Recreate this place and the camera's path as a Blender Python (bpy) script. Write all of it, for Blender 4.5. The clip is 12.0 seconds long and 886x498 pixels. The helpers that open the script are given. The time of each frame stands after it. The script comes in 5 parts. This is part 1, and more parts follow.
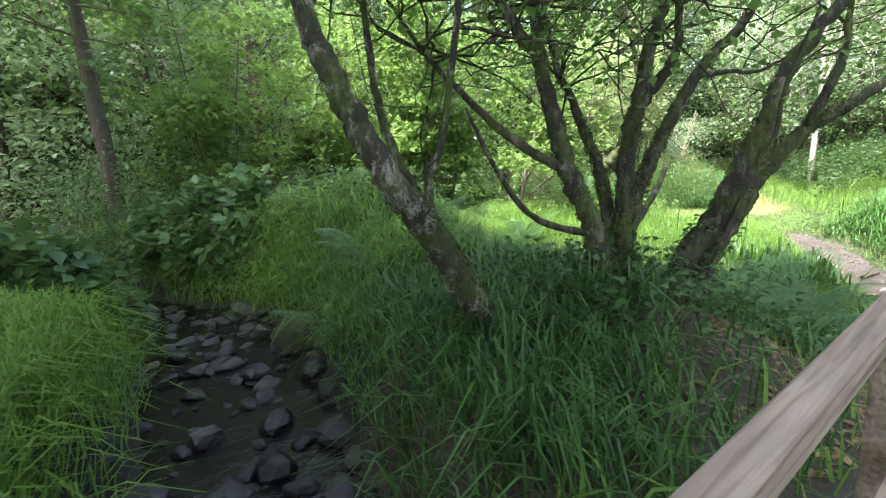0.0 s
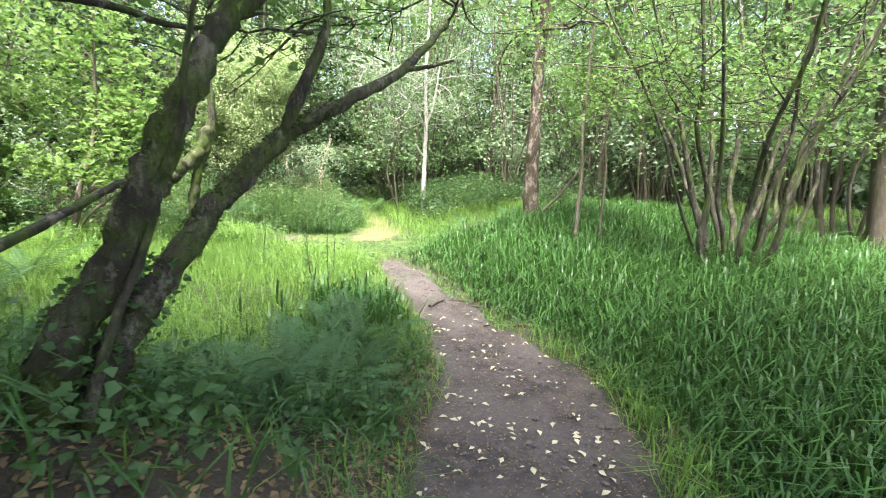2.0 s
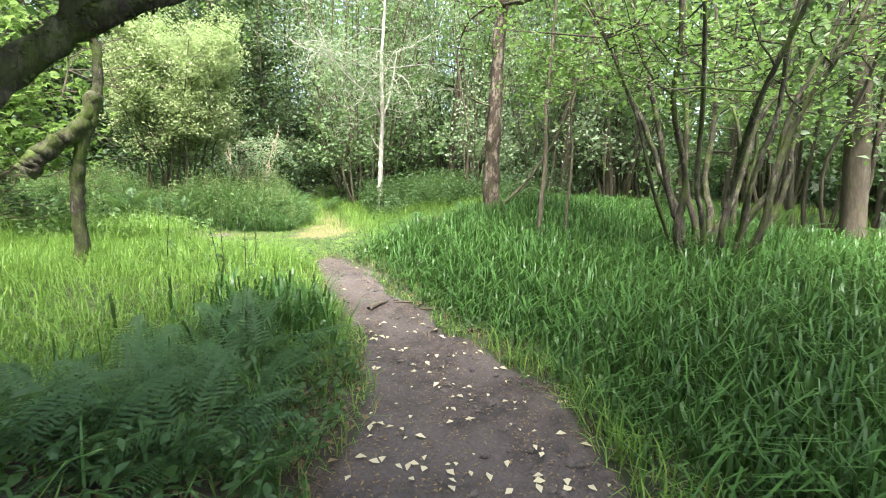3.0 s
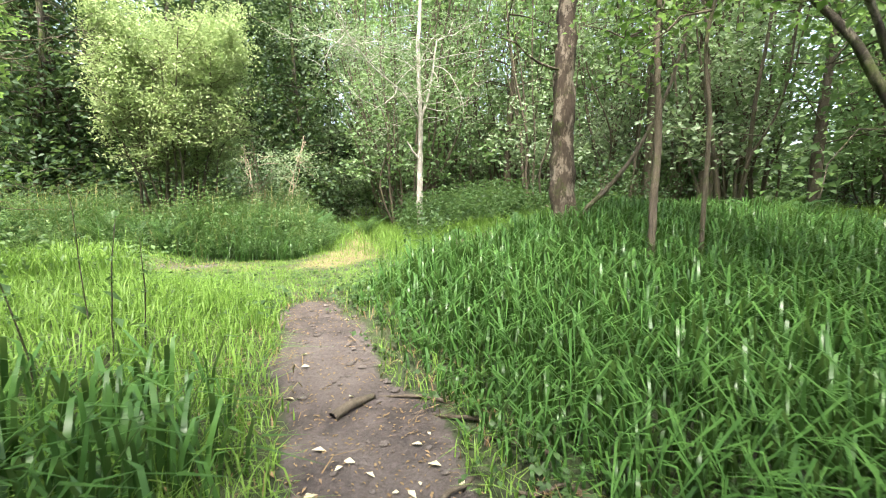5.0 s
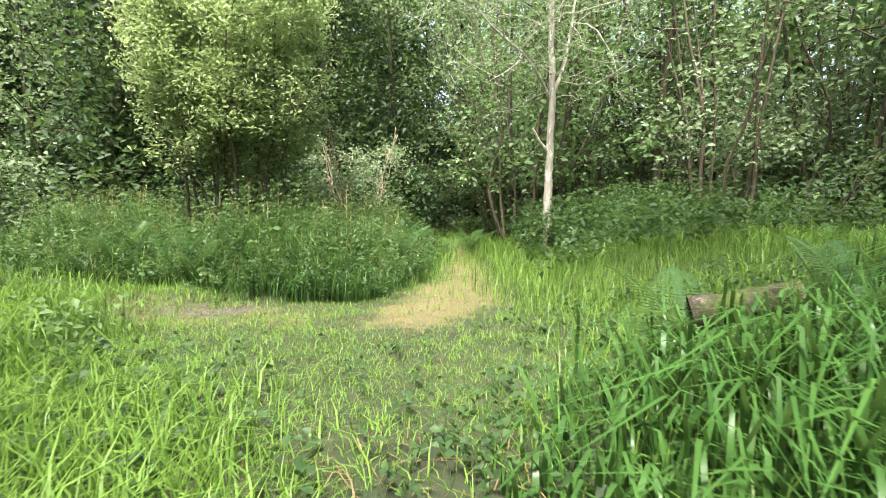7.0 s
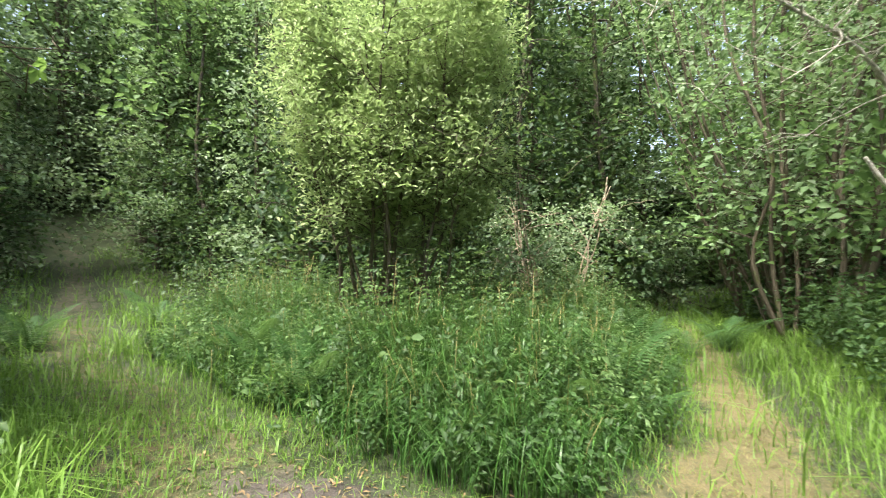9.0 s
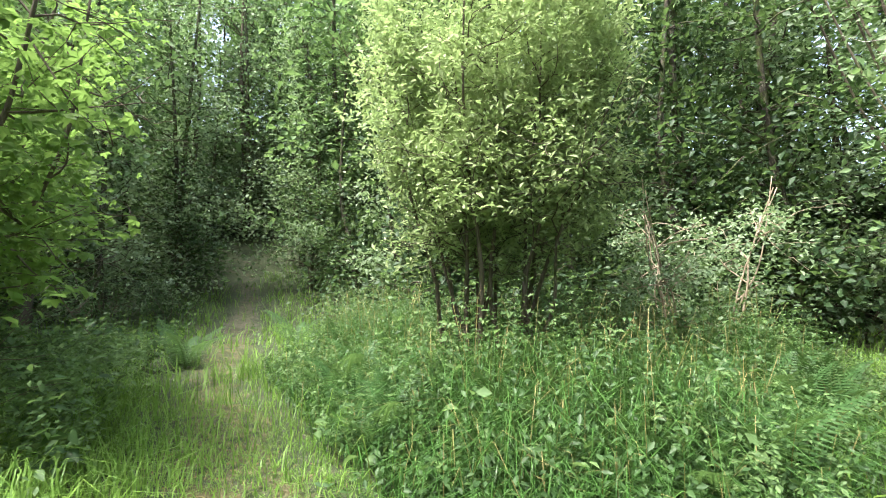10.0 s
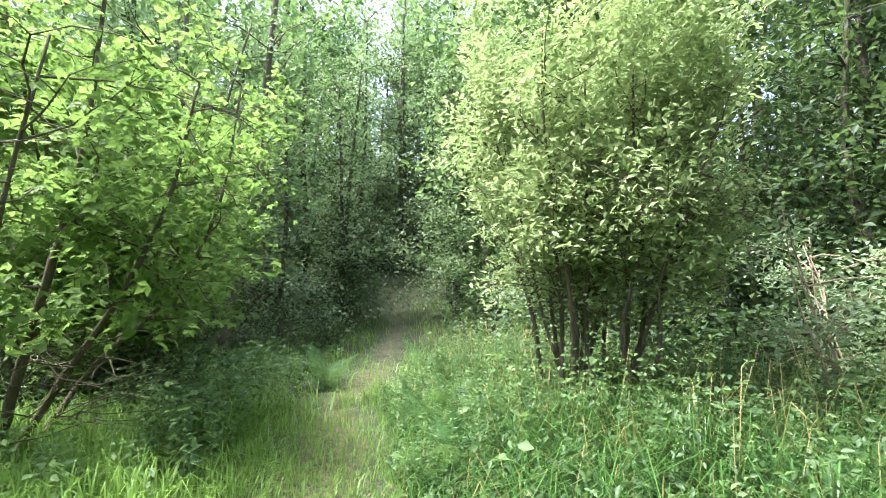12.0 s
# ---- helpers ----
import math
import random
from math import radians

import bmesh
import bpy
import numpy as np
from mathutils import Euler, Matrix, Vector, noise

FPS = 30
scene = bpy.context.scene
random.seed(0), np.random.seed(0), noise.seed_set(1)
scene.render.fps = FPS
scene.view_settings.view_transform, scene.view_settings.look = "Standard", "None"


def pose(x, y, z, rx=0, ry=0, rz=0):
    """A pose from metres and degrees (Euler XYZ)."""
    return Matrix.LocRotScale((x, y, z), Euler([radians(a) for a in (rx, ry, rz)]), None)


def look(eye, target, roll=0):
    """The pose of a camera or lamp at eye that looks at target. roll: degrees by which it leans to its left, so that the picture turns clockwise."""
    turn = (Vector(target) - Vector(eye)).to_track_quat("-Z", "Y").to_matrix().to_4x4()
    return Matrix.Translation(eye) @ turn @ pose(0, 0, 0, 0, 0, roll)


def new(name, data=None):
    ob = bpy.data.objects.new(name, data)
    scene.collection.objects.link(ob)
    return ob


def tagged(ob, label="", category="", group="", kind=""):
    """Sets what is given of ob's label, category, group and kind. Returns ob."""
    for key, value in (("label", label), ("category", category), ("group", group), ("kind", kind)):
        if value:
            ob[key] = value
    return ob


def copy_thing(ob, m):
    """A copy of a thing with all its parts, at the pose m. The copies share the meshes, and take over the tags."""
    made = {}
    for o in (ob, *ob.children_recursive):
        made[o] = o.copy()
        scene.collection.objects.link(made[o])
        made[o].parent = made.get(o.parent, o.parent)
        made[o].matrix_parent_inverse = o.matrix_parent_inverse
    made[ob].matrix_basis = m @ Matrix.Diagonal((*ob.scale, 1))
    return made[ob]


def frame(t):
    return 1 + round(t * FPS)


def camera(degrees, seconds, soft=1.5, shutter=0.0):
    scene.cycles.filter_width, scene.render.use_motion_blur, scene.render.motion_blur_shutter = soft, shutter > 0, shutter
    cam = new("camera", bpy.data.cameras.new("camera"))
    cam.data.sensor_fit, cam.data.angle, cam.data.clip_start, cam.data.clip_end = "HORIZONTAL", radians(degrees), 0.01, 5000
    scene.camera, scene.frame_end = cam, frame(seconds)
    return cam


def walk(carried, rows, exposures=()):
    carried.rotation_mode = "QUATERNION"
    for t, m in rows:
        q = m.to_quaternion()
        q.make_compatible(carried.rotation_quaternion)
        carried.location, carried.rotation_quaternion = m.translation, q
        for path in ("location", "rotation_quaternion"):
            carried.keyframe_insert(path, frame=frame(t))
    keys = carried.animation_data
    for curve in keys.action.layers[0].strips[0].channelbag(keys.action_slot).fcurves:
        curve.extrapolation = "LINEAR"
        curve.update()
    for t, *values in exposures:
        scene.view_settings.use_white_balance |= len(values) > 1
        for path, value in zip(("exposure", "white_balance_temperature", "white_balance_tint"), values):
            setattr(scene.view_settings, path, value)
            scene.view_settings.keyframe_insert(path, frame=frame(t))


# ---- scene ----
cam = camera(87.2, 12.0, soft=1.0, shutter=0.14)
# seconds, eye, yaw, pitch, lean
PATH = [
    (0, 0.000, 0.000, 2.080, 5.88, -11.44, -3.13),
    (0.5, 0.433, 0.415, 2.097, 1.77, -10.77, -2.49),
    (1, 1.023, 0.695, 2.054, -9.46, -10.57, -1.27),
    (1.5, 1.556, 1.029, 1.980, -22.28, -10.25, 0.34),
    (2, 1.922, 1.329, 1.925, -31.86, -9.25, 1.56),
    (2.5, 2.338, 1.587, 1.754, -35.19, -8.90, 1.96),
    (2.7, 2.471, 1.726, 1.696, -35.86, -8.80, 1.99),
    (4.3, 3.700, 3.138, 1.414, -32.80, -6.88, -0.18),
    (4.5, 3.898, 3.407, 1.365, -31.71, -6.66, -0.14),
    (5, 4.370, 4.078, 1.352, -28.31, -5.79, -0.33),
    (5.5, 4.712, 4.834, 1.325, -25.27, -5.92, -0.49),
    (6, 5.035, 5.599, 1.320, -20.91, -6.17, -0.81),
    (6.5, 5.097, 6.408, 1.356, -18.01, -5.83, -0.16),
    (8.3, 5.612, 8.971, 1.540, -9.77, -0.49, 1.47),
    (8.5, 5.639, 9.177, 1.614, -5.26, -0.04, 1.19),
    (9, 5.530, 9.669, 1.671, 7.36, 2.49, 0.47),
    (9.5, 5.672, 10.038, 1.701, 19.07, 3.73, 0.03),
    (10, 5.924, 10.368, 1.827, 25.43, 4.26, -0.05),
    (10.5, 6.170, 10.727, 1.860, 29.64, 4.35, 0.23),
    (11, 6.488, 10.794, 1.895, 35.16, 5.12, 0.73),
    (11.5, 6.548, 10.747, 1.911, 41.07, 6.35, 0.96),
    (12, 6.554, 10.729, 1.928, 45.05, 7.69, 1.39),
]
EXPOSURES = [(0, 3.05, 6050, 14), (1.0, 3.2, 6050, 15), (2.5, 2.75, 6150, 14), (5.0, 2.55, 6500, 12), (6.5, 2.4, 6550, 11), (8.5, 2.1, 6550, 7), (10, 2.45, 6250, 11), (12, 2.75, 5950, 13)]
walk(cam, [(t, pose(x, y, z, 0, 0, yaw) @ pose(0, 0, 0, 90 + pitch) @ pose(0, 0, 0, 0, 0, lean))
           for t, x, y, z, yaw, pitch, lean in PATH], EXPOSURES)

# ---- daylight: bright overcast sky above a clearing ----
world = bpy.data.worlds.new("world")
scene.world = world
world.use_nodes = True
wt = world.node_tree
sky = wt.nodes.new("ShaderNodeTexSky")
sky.sky_type = "NISHITA"
sky.sun_disc = False
SUN_EL, SUN_AZ = radians(66), radians(212)
sky.sun_elevation, sky.sun_rotation = SUN_EL, SUN_AZ
sky.air_density, sky.dust_density, sky.ozone_density = 1.0, 4.0, 1.0
hsv = wt.nodes.new("ShaderNodeHueSaturation")
hsv.inputs["Saturation"].default_value = 0.75
wt.links.new(sky.outputs[0], hsv.inputs["Color"])
bg = wt.nodes["Background"]
bg.inputs["Strength"].default_value = 0.15
wt.links.new(hsv.outputs[0], bg.inputs["Color"])
sun = new("sun", bpy.data.lights.new("sun", "SUN"))
sun.data.energy, sun.data.angle, sun.data.color = 3.2, radians(14), (1.0, 0.95, 0.86)
sun_dir = Vector((math.sin(SUN_AZ) * math.cos(SUN_EL), math.cos(SUN_AZ) * math.cos(SUN_EL), math.sin(SUN_EL)))
sun.matrix_world = look(sun_dir * 60, (0, 0, 0))

RNG = np.random.default_rng(7)


# ---- materials ----
def nodes_of(name):
    m = bpy.data.materials.new(name)
    m.use_nodes = True
    nt = m.node_tree
    return m, nt, nt.nodes["Principled BSDF"], nt.nodes["Material Output"]


def noise_node(nt, scale, detail=6, rough=0.6, coord="Object"):
    tc = nt.nodes.new("ShaderNodeTexCoord")
    n = nt.nodes.new("ShaderNodeTexNoise")
    n.inputs["Scale"].default_value, n.inputs["Detail"].default_value, n.inputs["Roughness"].default_value = scale, detail, rough
    nt.links.new(tc.outputs[coord], n.inputs["Vector"])
    return n


def ramp(nt, fac, stops):
    r = nt.nodes.new("ShaderNodeValToRGB")
    e = r.color_ramp.elements
    while len(e) < len(stops):
        e.new(0.5)
    for el, (p, c) in zip(e, stops):
        el.position, el.color = p, (*c, 1)
    nt.links.new(fac, r.inputs["Fac"])
    return r


def mix(nt, fac, a, b, mode="MIX"):
    m = nt.nodes.new("ShaderNodeMix")
    m.data_type, m.blend_type = "RGBA", mode
    for sock, val in ((m.inputs["Factor"], fac), (m.inputs["A"], a), (m.inputs["B"], b)):
        if isinstance(val, (int, float)):
            sock.default_value = val
        elif isinstance(val, tuple):
            sock.default_value = (*val, 1)
        else:
            nt.links.new(val, sock)
    return m.outputs["Result"]


def bump(nt, bsdf, height, strength, distance=0.01):
    b = nt.nodes.new("ShaderNodeBump")
    b.inputs["Strength"].default_value, b.inputs["Distance"].default_value = strength, distance
    nt.links.new(height, b.inputs["Height"])
    nt.links.new(b.outputs[0], bsdf.inputs["Normal"])


def leaf_material(name, dark, light, gloss=0.45, glow=0.45, patch=0.6):
    """Leaves: a colour for each leaf, patches over the plant, light passing through."""
    m, nt, p, out = nodes_of(name)
    geo = nt.nodes.new("ShaderNodeNewGeometry")
    big = noise_node(nt, patch, 3)
    c = ramp(nt, geo.outputs["Random Per Island"], [(0.0, dark), (0.55, tuple((a + b) / 2 for a, b in zip(dark, light))), (1.0, light)])
    col = mix(nt, big.outputs["Fac"], c.outputs[0], tuple(0.55 * a + 0.25 * b for a, b in zip(light, dark)))
    nt.links.new(col, p.inputs["Base Color"])
    p.inputs["Roughness"].default_value = gloss
    p.inputs["Specular IOR Level"].default_value = 0.18
    tr = nt.nodes.new("ShaderNodeBsdfTranslucent")
    nt.links.new(mix(nt, 0.4, col, (0.26, 0.42, 0.10), "MIX"), tr.inputs["Color"])
    ms = nt.nodes.new("ShaderNodeMixShader")
    ms.inputs["Fac"].default_value = glow
    nt.links.new(p.outputs[0], ms.inputs[1])
    nt.links.new(tr.outputs[0], ms.inputs[2])
    nt.links.new(ms.outputs[0], out.inputs["Surface"])
    return m


def bark_material(name, dark, light, moss=0.4, pale=None):
    m, nt, p, out = nodes_of(name)
    n = noise_node(nt, 9, 8, 0.7)
    fine = noise_node(nt, 38, 9, 0.75)
    for k, sc in ((n, (1, 1, 0.4)), (fine, (1, 1, 0.22))):
        mp = nt.nodes.new("ShaderNodeMapping")
        mp.inputs["Scale"].default_value = sc
        nt.links.new(k.inputs["Vector"].links[0].from_socket, mp.inputs["Vector"])
        nt.links.new(mp.outputs[0], k.inputs["Vector"])
    col = ramp(nt, n.outputs["Fac"], [(0.3, dark), (0.7, light)]).outputs[0]
    col = mix(nt, 0.5, col, ramp(nt, fine.outputs["Fac"], [(0.3, tuple(0.4 * a for a in dark)), (0.7, light)]).outputs[0])
    if pale:
        w = noise_node(nt, 8.5, 9, 0.8)
        mp = nt.nodes.new("ShaderNodeMapping")
        mp.inputs["Scale"].default_value = (1, 1, 0.45)
        nt.links.new(w.inputs["Vector"].links[0].from_socket, mp.inputs["Vector"])
        nt.links.new(mp.outputs[0], w.inputs["Vector"])
        mask = ramp(nt, w.outputs["Fac"], [(0.51, (0, 0, 0)), (0.60, (1, 1, 1))]).outputs[0]
        col = mix(nt, mask, col, pale)
    if moss:
        mo = noise_node(nt, 3.2, 6, 0.7)
        mask = ramp(nt, mo.outputs["Fac"], [(0.62 - 0.35 * moss, (0, 0, 0)), (0.80 - 0.3 * moss, (1, 1, 1))]).outputs[0]
        col = mix(nt, mask, col, ramp(nt, fine.outputs["Fac"], [(0.35, (0.030, 0.042, 0.010)), (0.65, (0.105, 0.145, 0.030))]).outputs[0])
    nt.links.new(col, p.inputs["Base Color"])
    p.inputs["Roughness"].default_value = 0.9
    p.inputs["Specular IOR Level"].default_value = 0.2
    bump(nt, p, fine.outputs["Fac"], 0.9, 0.02)
    return m


M_leaf_hazel = leaf_material("hazel_leaf", (0.075, 0.15, 0.0308), (0.17, 0.28, 0.07))
M_leaf_willow = leaf_material("willow_leaf", (0.24, 0.32, 0.13), (0.47, 0.54, 0.28), 0.6, 0.45, 1.2)
M_leaf_maple = leaf_material("maple_leaf", (0.095, 0.17, 0.036), (0.21, 0.32, 0.08), 0.5, 0.55)
# green lowered to near black, painting in the shade inside the wood
M_leaf_shade = leaf_material("shaded_wood_leaf", (0.020, 0.045, 0.020), (0.055, 0.095, 0.042), 0.5, 0.3)
M_leaf_mid = leaf_material("wood_leaf", (0.08, 0.15, 0.056), (0.19, 0.29, 0.126), 0.5, 0.4)
M_leaf_pale = leaf_material("pale_wood_leaf", (0.14, 0.21, 0.112), (0.3, 0.38, 0.238), 0.5, 0.4)
M_grass = leaf_material("meadow_grass", (0.07, 0.16, 0.024), (0.225, 0.36, 0.07), 0.4, 0.4, 0.8)
M_grass_deep = leaf_material("broad_grass", (0.014, 0.050, 0.011), (0.070, 0.155, 0.034), 0.34, 0.18, 0.9)
M_grass_dry = leaf_material("dry_grass", (0.16, 0.135, 0.055), (0.30, 0.25, 0.105), 0.6, 0.3)
M_fern = leaf_material("fern_leaf", (0.028, 0.072, 0.022), (0.075, 0.15, 0.05), 0.45, 0.35)
M_moss = leaf_material("moss_tuft", (0.035, 0.05, 0.012), (0.09, 0.12, 0.03), 0.8, 0.15, 2.0)
M_herb = leaf_material("herb_leaf", (0.018, 0.048, 0.017), (0.078, 0.138, 0.05), 0.45, 0.35)
M_herb_pale = leaf_material("pale_herb_leaf", (0.065, 0.125, 0.042), (0.175, 0.265, 0.105), 0.5, 0.4, 1.5)
M_bramble = leaf_material("bramble_leaf", (0.035, 0.085, 0.025), (0.075, 0.14, 0.045), 0.35, 0.25)
M_dead = leaf_material("dead_leaf", (0.10, 0.06, 0.03), (0.30, 0.21, 0.11), 0.6, 0.1, 3.0)
M_fallen = leaf_material("fallen_leaf", (0.42, 0.36, 0.20), (0.62, 0.56, 0.38), 0.5, 0.1, 3.0)
M_bark = bark_material("mossy_bark", (0.012, 0.010, 0.008), (0.075, 0.064, 0.048), 0.5, (0.17, 0.15, 0.115))
M_bark_lean = bark_material("leaning_birch_bark", (0.022, 0.019, 0.014), (0.075, 0.064, 0.047), 0.45, (0.36, 0.33, 0.28))
M_bark_birch = bark_material("old_birch_bark", (0.026, 0.020, 0.015), (0.12, 0.092, 0.068), 0.2, (0.27, 0.225, 0.175))
M_bark_pale = bark_material("pale_birch_bark", (0.26, 0.23, 0.19), (0.52, 0.48, 0.42), 0.05, (0.66, 0.63, 0.57))
M_bark_far = bark_material("thin_stem_bark", (0.06, 0.05, 0.038), (0.17, 0.14, 0.10), 0.25)
M_grit = bark_material("grit", (0.06, 0.05, 0.043), (0.19, 0.165, 0.145), 0.0)
M_dead_stem = bark_material("dead_stem", (0.26, 0.20, 0.14), (0.48, 0.39, 0.29), 0.0)


def ground_material():
    """Turf with bare trodden soil where 'bare' says so and straw-dry turf where 'dry' does."""
    m, nt, p, out = nodes_of("woodland_ground")
    n, fine, mid = noise_node(nt, 1.3, 6), noise_node(nt, 45, 8, 0.75), noise_node(nt, 7, 6, 0.7)
    green = ramp(nt, n.outputs["Fac"], [(0.3, (0.02, 0.032, 0.01)), (0.7, (0.05, 0.07, 0.02))]).outputs[0]
    litter = ramp(nt, fine.outputs["Fac"], [(0.3, (0.02, 0.015, 0.01)), (0.55, (0.065, 0.047, 0.03)), (0.75, (0.16, 0.12, 0.075))]).outputs[0]
    turf = mix(nt, ramp(nt, mid.outputs["Fac"], [(0.52, (0, 0, 0)), (0.72, (1, 1, 1))]).outputs[0], green, litter)
    soil = ramp(nt, mid.outputs["Fac"], [(0.3, (0.026, 0.020, 0.018)), (0.5, (0.066, 0.052, 0.045)), (0.7, (0.13, 0.107, 0.094))]).outputs[0]
    grit = ramp(nt, fine.outputs["Fac"], [(0.3, (0.45, 0.42, 0.40)), (0.6, (1, 1, 1)), (0.72, (1.5, 1.45, 1.4))]).outputs[0]
    soil = mix(nt, ramp(nt, n.outputs["Fac"], [(0.42, (0, 0, 0)), (0.62, (1, 1, 1))]).outputs[0], soil, (0.12, 0.10, 0.088))
    soil = mix(nt, 0.8, soil, grit, "MULTIPLY")
    straw = ramp(nt, fine.outputs["Fac"], [(0.3, (0.09, 0.075, 0.033)), (0.7, (0.22, 0.18, 0.08))]).outputs[0]
    col = turf
    for key, c in (("dry", straw), ("bare", soil), ("wet", (0.012, 0.011, 0.010)), ("litter", litter)):
        a = nt.nodes.new("ShaderNodeAttribute")
        a.attribute_name = key
        w = nt.nodes.new("ShaderNodeMath")
        w.operation = "MULTIPLY_ADD"
        nt.links.new(mid.outputs["Fac"], w.inputs[0])
        w.inputs[1].default_value = 0.9
        w.inputs[2].default_value = -0.45
        s = nt.nodes.new("ShaderNodeMath")
        s.operation = "ADD"
        nt.links.new(a.outputs["Fac"], s.inputs[0])
        nt.links.new(w.outputs[0], s.inputs[1])
        f = ramp(nt, s.outputs[0], [(0.38, (0, 0, 0)), (0.62, (1, 1, 1))]).outputs[0]
        col = mix(nt, f, col, c)
    nt.links.new(col, p.inputs["Base Color"])
    p.inputs["Roughness"].default_value = 0.85
    rough = nt.nodes.new("ShaderNodeMath")
    rough.operation = "MULTIPLY_ADD"
    nt.links.new(mid.outputs["Fac"], rough.inputs[0])
    rough.inputs[1].default_value = 1.6
    nt.links.new(fine.outputs["Fac"], rough.inputs[2])
    bump(nt, p, rough.outputs[0], 0.9, 0.035)
    return m


def stone_material():
    m, nt, p, out = nodes_of("stream_stone")
    n, fine = noise_node(nt, 7, 6), noise_node(nt, 50, 6)
    oi = nt.nodes.new("ShaderNodeObjectInfo")
    c = ramp(nt, oi.outputs["Random"], [(0.0, (0.005, 0.005, 0.006)), (0.8, (0.014, 0.014, 0.015)), (1.0, (0.04, 0.036, 0.032))]).outputs[0]
    c = mix(nt, 0.6, c, ramp(nt, n.outputs["Fac"], [(0.3, (0.5, 0.5, 0.5)), (0.7, (1.4, 1.35, 1.3))]).outputs[0], "MULTIPLY")
    nt.links.new(c, p.inputs["Base Color"])
    p.inputs["Roughness"].default_value = 0.28
    bump(nt, p, fine.outputs["Fac"], 0.5, 0.01)
    return m


def moss_stone_material():
    m, nt, p, out = nodes_of("mossy_stone")
    n, fine = noise_node(nt, 3, 6), noise_node(nt, 60, 6)
    c = ramp(nt, n.outputs["Fac"], [(0.35, (0.03, 0.028, 0.023)), (0.5, (0.04, 0.05, 0.016)), (0.7, (0.07, 0.09, 0.025))]).outputs[0]
    nt.links.new(c, p.inputs["Base Color"])
    p.inputs["Roughness"].default_value = 0.95
    bump(nt, p, fine.outputs["Fac"], 1.0, 0.02)
    return m


def wood_material():
    m, nt, p, out = nodes_of("weathered_timber")
    tc = nt.nodes.new("ShaderNodeTexCoord")
    mp = nt.nodes.new("ShaderNodeMapping")
    mp.inputs["Scale"].default_value = (1.2, 22, 22)
    nt.links.new(tc.outputs["Object"], mp.inputs["Vector"])
    g = nt.nodes.new("ShaderNodeTexNoise")
    g.inputs["Scale"].default_value, g.inputs["Detail"].default_value, g.inputs["Distortion"].default_value = 2.2, 9, 0.6
    nt.links.new(mp.outputs[0], g.inputs["Vector"])
    blot = noise_node(nt, 4, 5)
    c = ramp(nt, g.outputs["Fac"], [(0.3, (0.15, 0.105, 0.07)), (0.5, (0.27, 0.20, 0.145)), (0.72, (0.38, 0.30, 0.23))]).outputs[0]
    c = mix(nt, 0.5, c, ramp(nt, blot.outputs["Fac"], [(0.3, (0.6, 0.6, 0.58)), (0.65, (1.15, 1.12, 1.1))]).outputs[0], "MULTIPLY")
    nt.links.new(c, p.inputs["Base Color"])
    p.inputs["Roughness"].default_value = 0.75
    bump(nt, p, g.outputs["Fac"], 0.5, 0.006)
    return m


def water_material():
    m, nt, p, out = nodes_of("stream_water")
    n = noise_node(nt, 9, 4)
    p.inputs["Base Color"].default_value = (0.010, 0.010, 0.009, 1)
    p.inputs["Roughness"].default_value = 0.06
    p.inputs["IOR"].default_value = 1.33
    p.inputs["Specular IOR Level"].default_value = 0.3
    bump(nt, p, n.outputs["Fac"], 0.5, 0.03)
    return m


M_ground, M_stone, M_moss_stone, M_wood, M_water = ground_material(), stone_material(), moss_stone_material(), wood_material(), water_material()


# ---- lie of the land ----
TRAIL = [(1.3, 1.2, .55), (2.4, 1.85, .6), (3.3, 2.6, .8), (4.1, 3.5, .82), (4.68, 4.4, .70), (5.0, 5.4, .56), (5.1, 6.3, .42), (5.2, 7.3, .36), (5.3, 8.1, .30), (5.4, 8.6, .2)]
GREEN_WAY = [(5.5, 9.0, .5), (5.7, 10.2, 1.3), (5.7, 11.3, 1.7)]
DRY_WAY = [(6.1, 11.4, .55), (6.85, 12.2, .66), (7.4, 13.5, .5), (8.1, 15.5, .42), (8.9, 18.0, .36), (10.0, 22.0, .3)]
HILL_WAY = [(5.0, 11.7, .6), (3.3, 12.6, .62), (2.2, 13.5, .6), (0.6, 14.6, .55), (-2.6, 17.6, .55), (-7.5, 22.5, .6), (-12.0, 26.0, .7)]
STREAM = [(0.1, -2.5, .8), (-0.5, 0.2, .75), (-1.6, 2.5, .74), (-2.6, 4.2, .78), (-3.6, 5.2, .6), (-5.4, 5.9, .5), (-8.0, 7.0, .5), (-10.5, 8.6, .5)]


def smooth(a, b, x):
    t = np.clip((x - a) / (b - a), 0, 1)
    return t * t * (3 - 2 * t)


def along(line, x, y):
    """Distance from a line, the line's half width there, and which side (right positive)."""
    best, width, side = np.full(np.shape(x), 1e9), np.zeros(np.shape(x)), np.zeros(np.shape(x))
    for (ax, ay, aw), (bx, by, bw) in zip(line, line[1:]):
        dx, dy = bx - ax, by - ay
        t = np.clip(((x - ax) * dx + (y - ay) * dy) / (dx * dx + dy * dy), 0, 1)
        d = np.hypot(x - ax - t * dx, y - ay - t * dy)
        near = d < best
        best = np.where(near, d, best)
        width = np.where(near, aw + t * (bw - aw), width)
        side = np.where(near, np.sign(dy * (x - ax) - dx * (y - ay)), side)
    return best, width, side


def wob(x, y, k=1.0):
    return (np.sin(2.1 * k * x + 1.3 * np.sin(1.7 * k * y)) + np.sin(2.6 * k * y + 1.1 * np.sin(2.3 * k * x + 1.0))) * 0.5


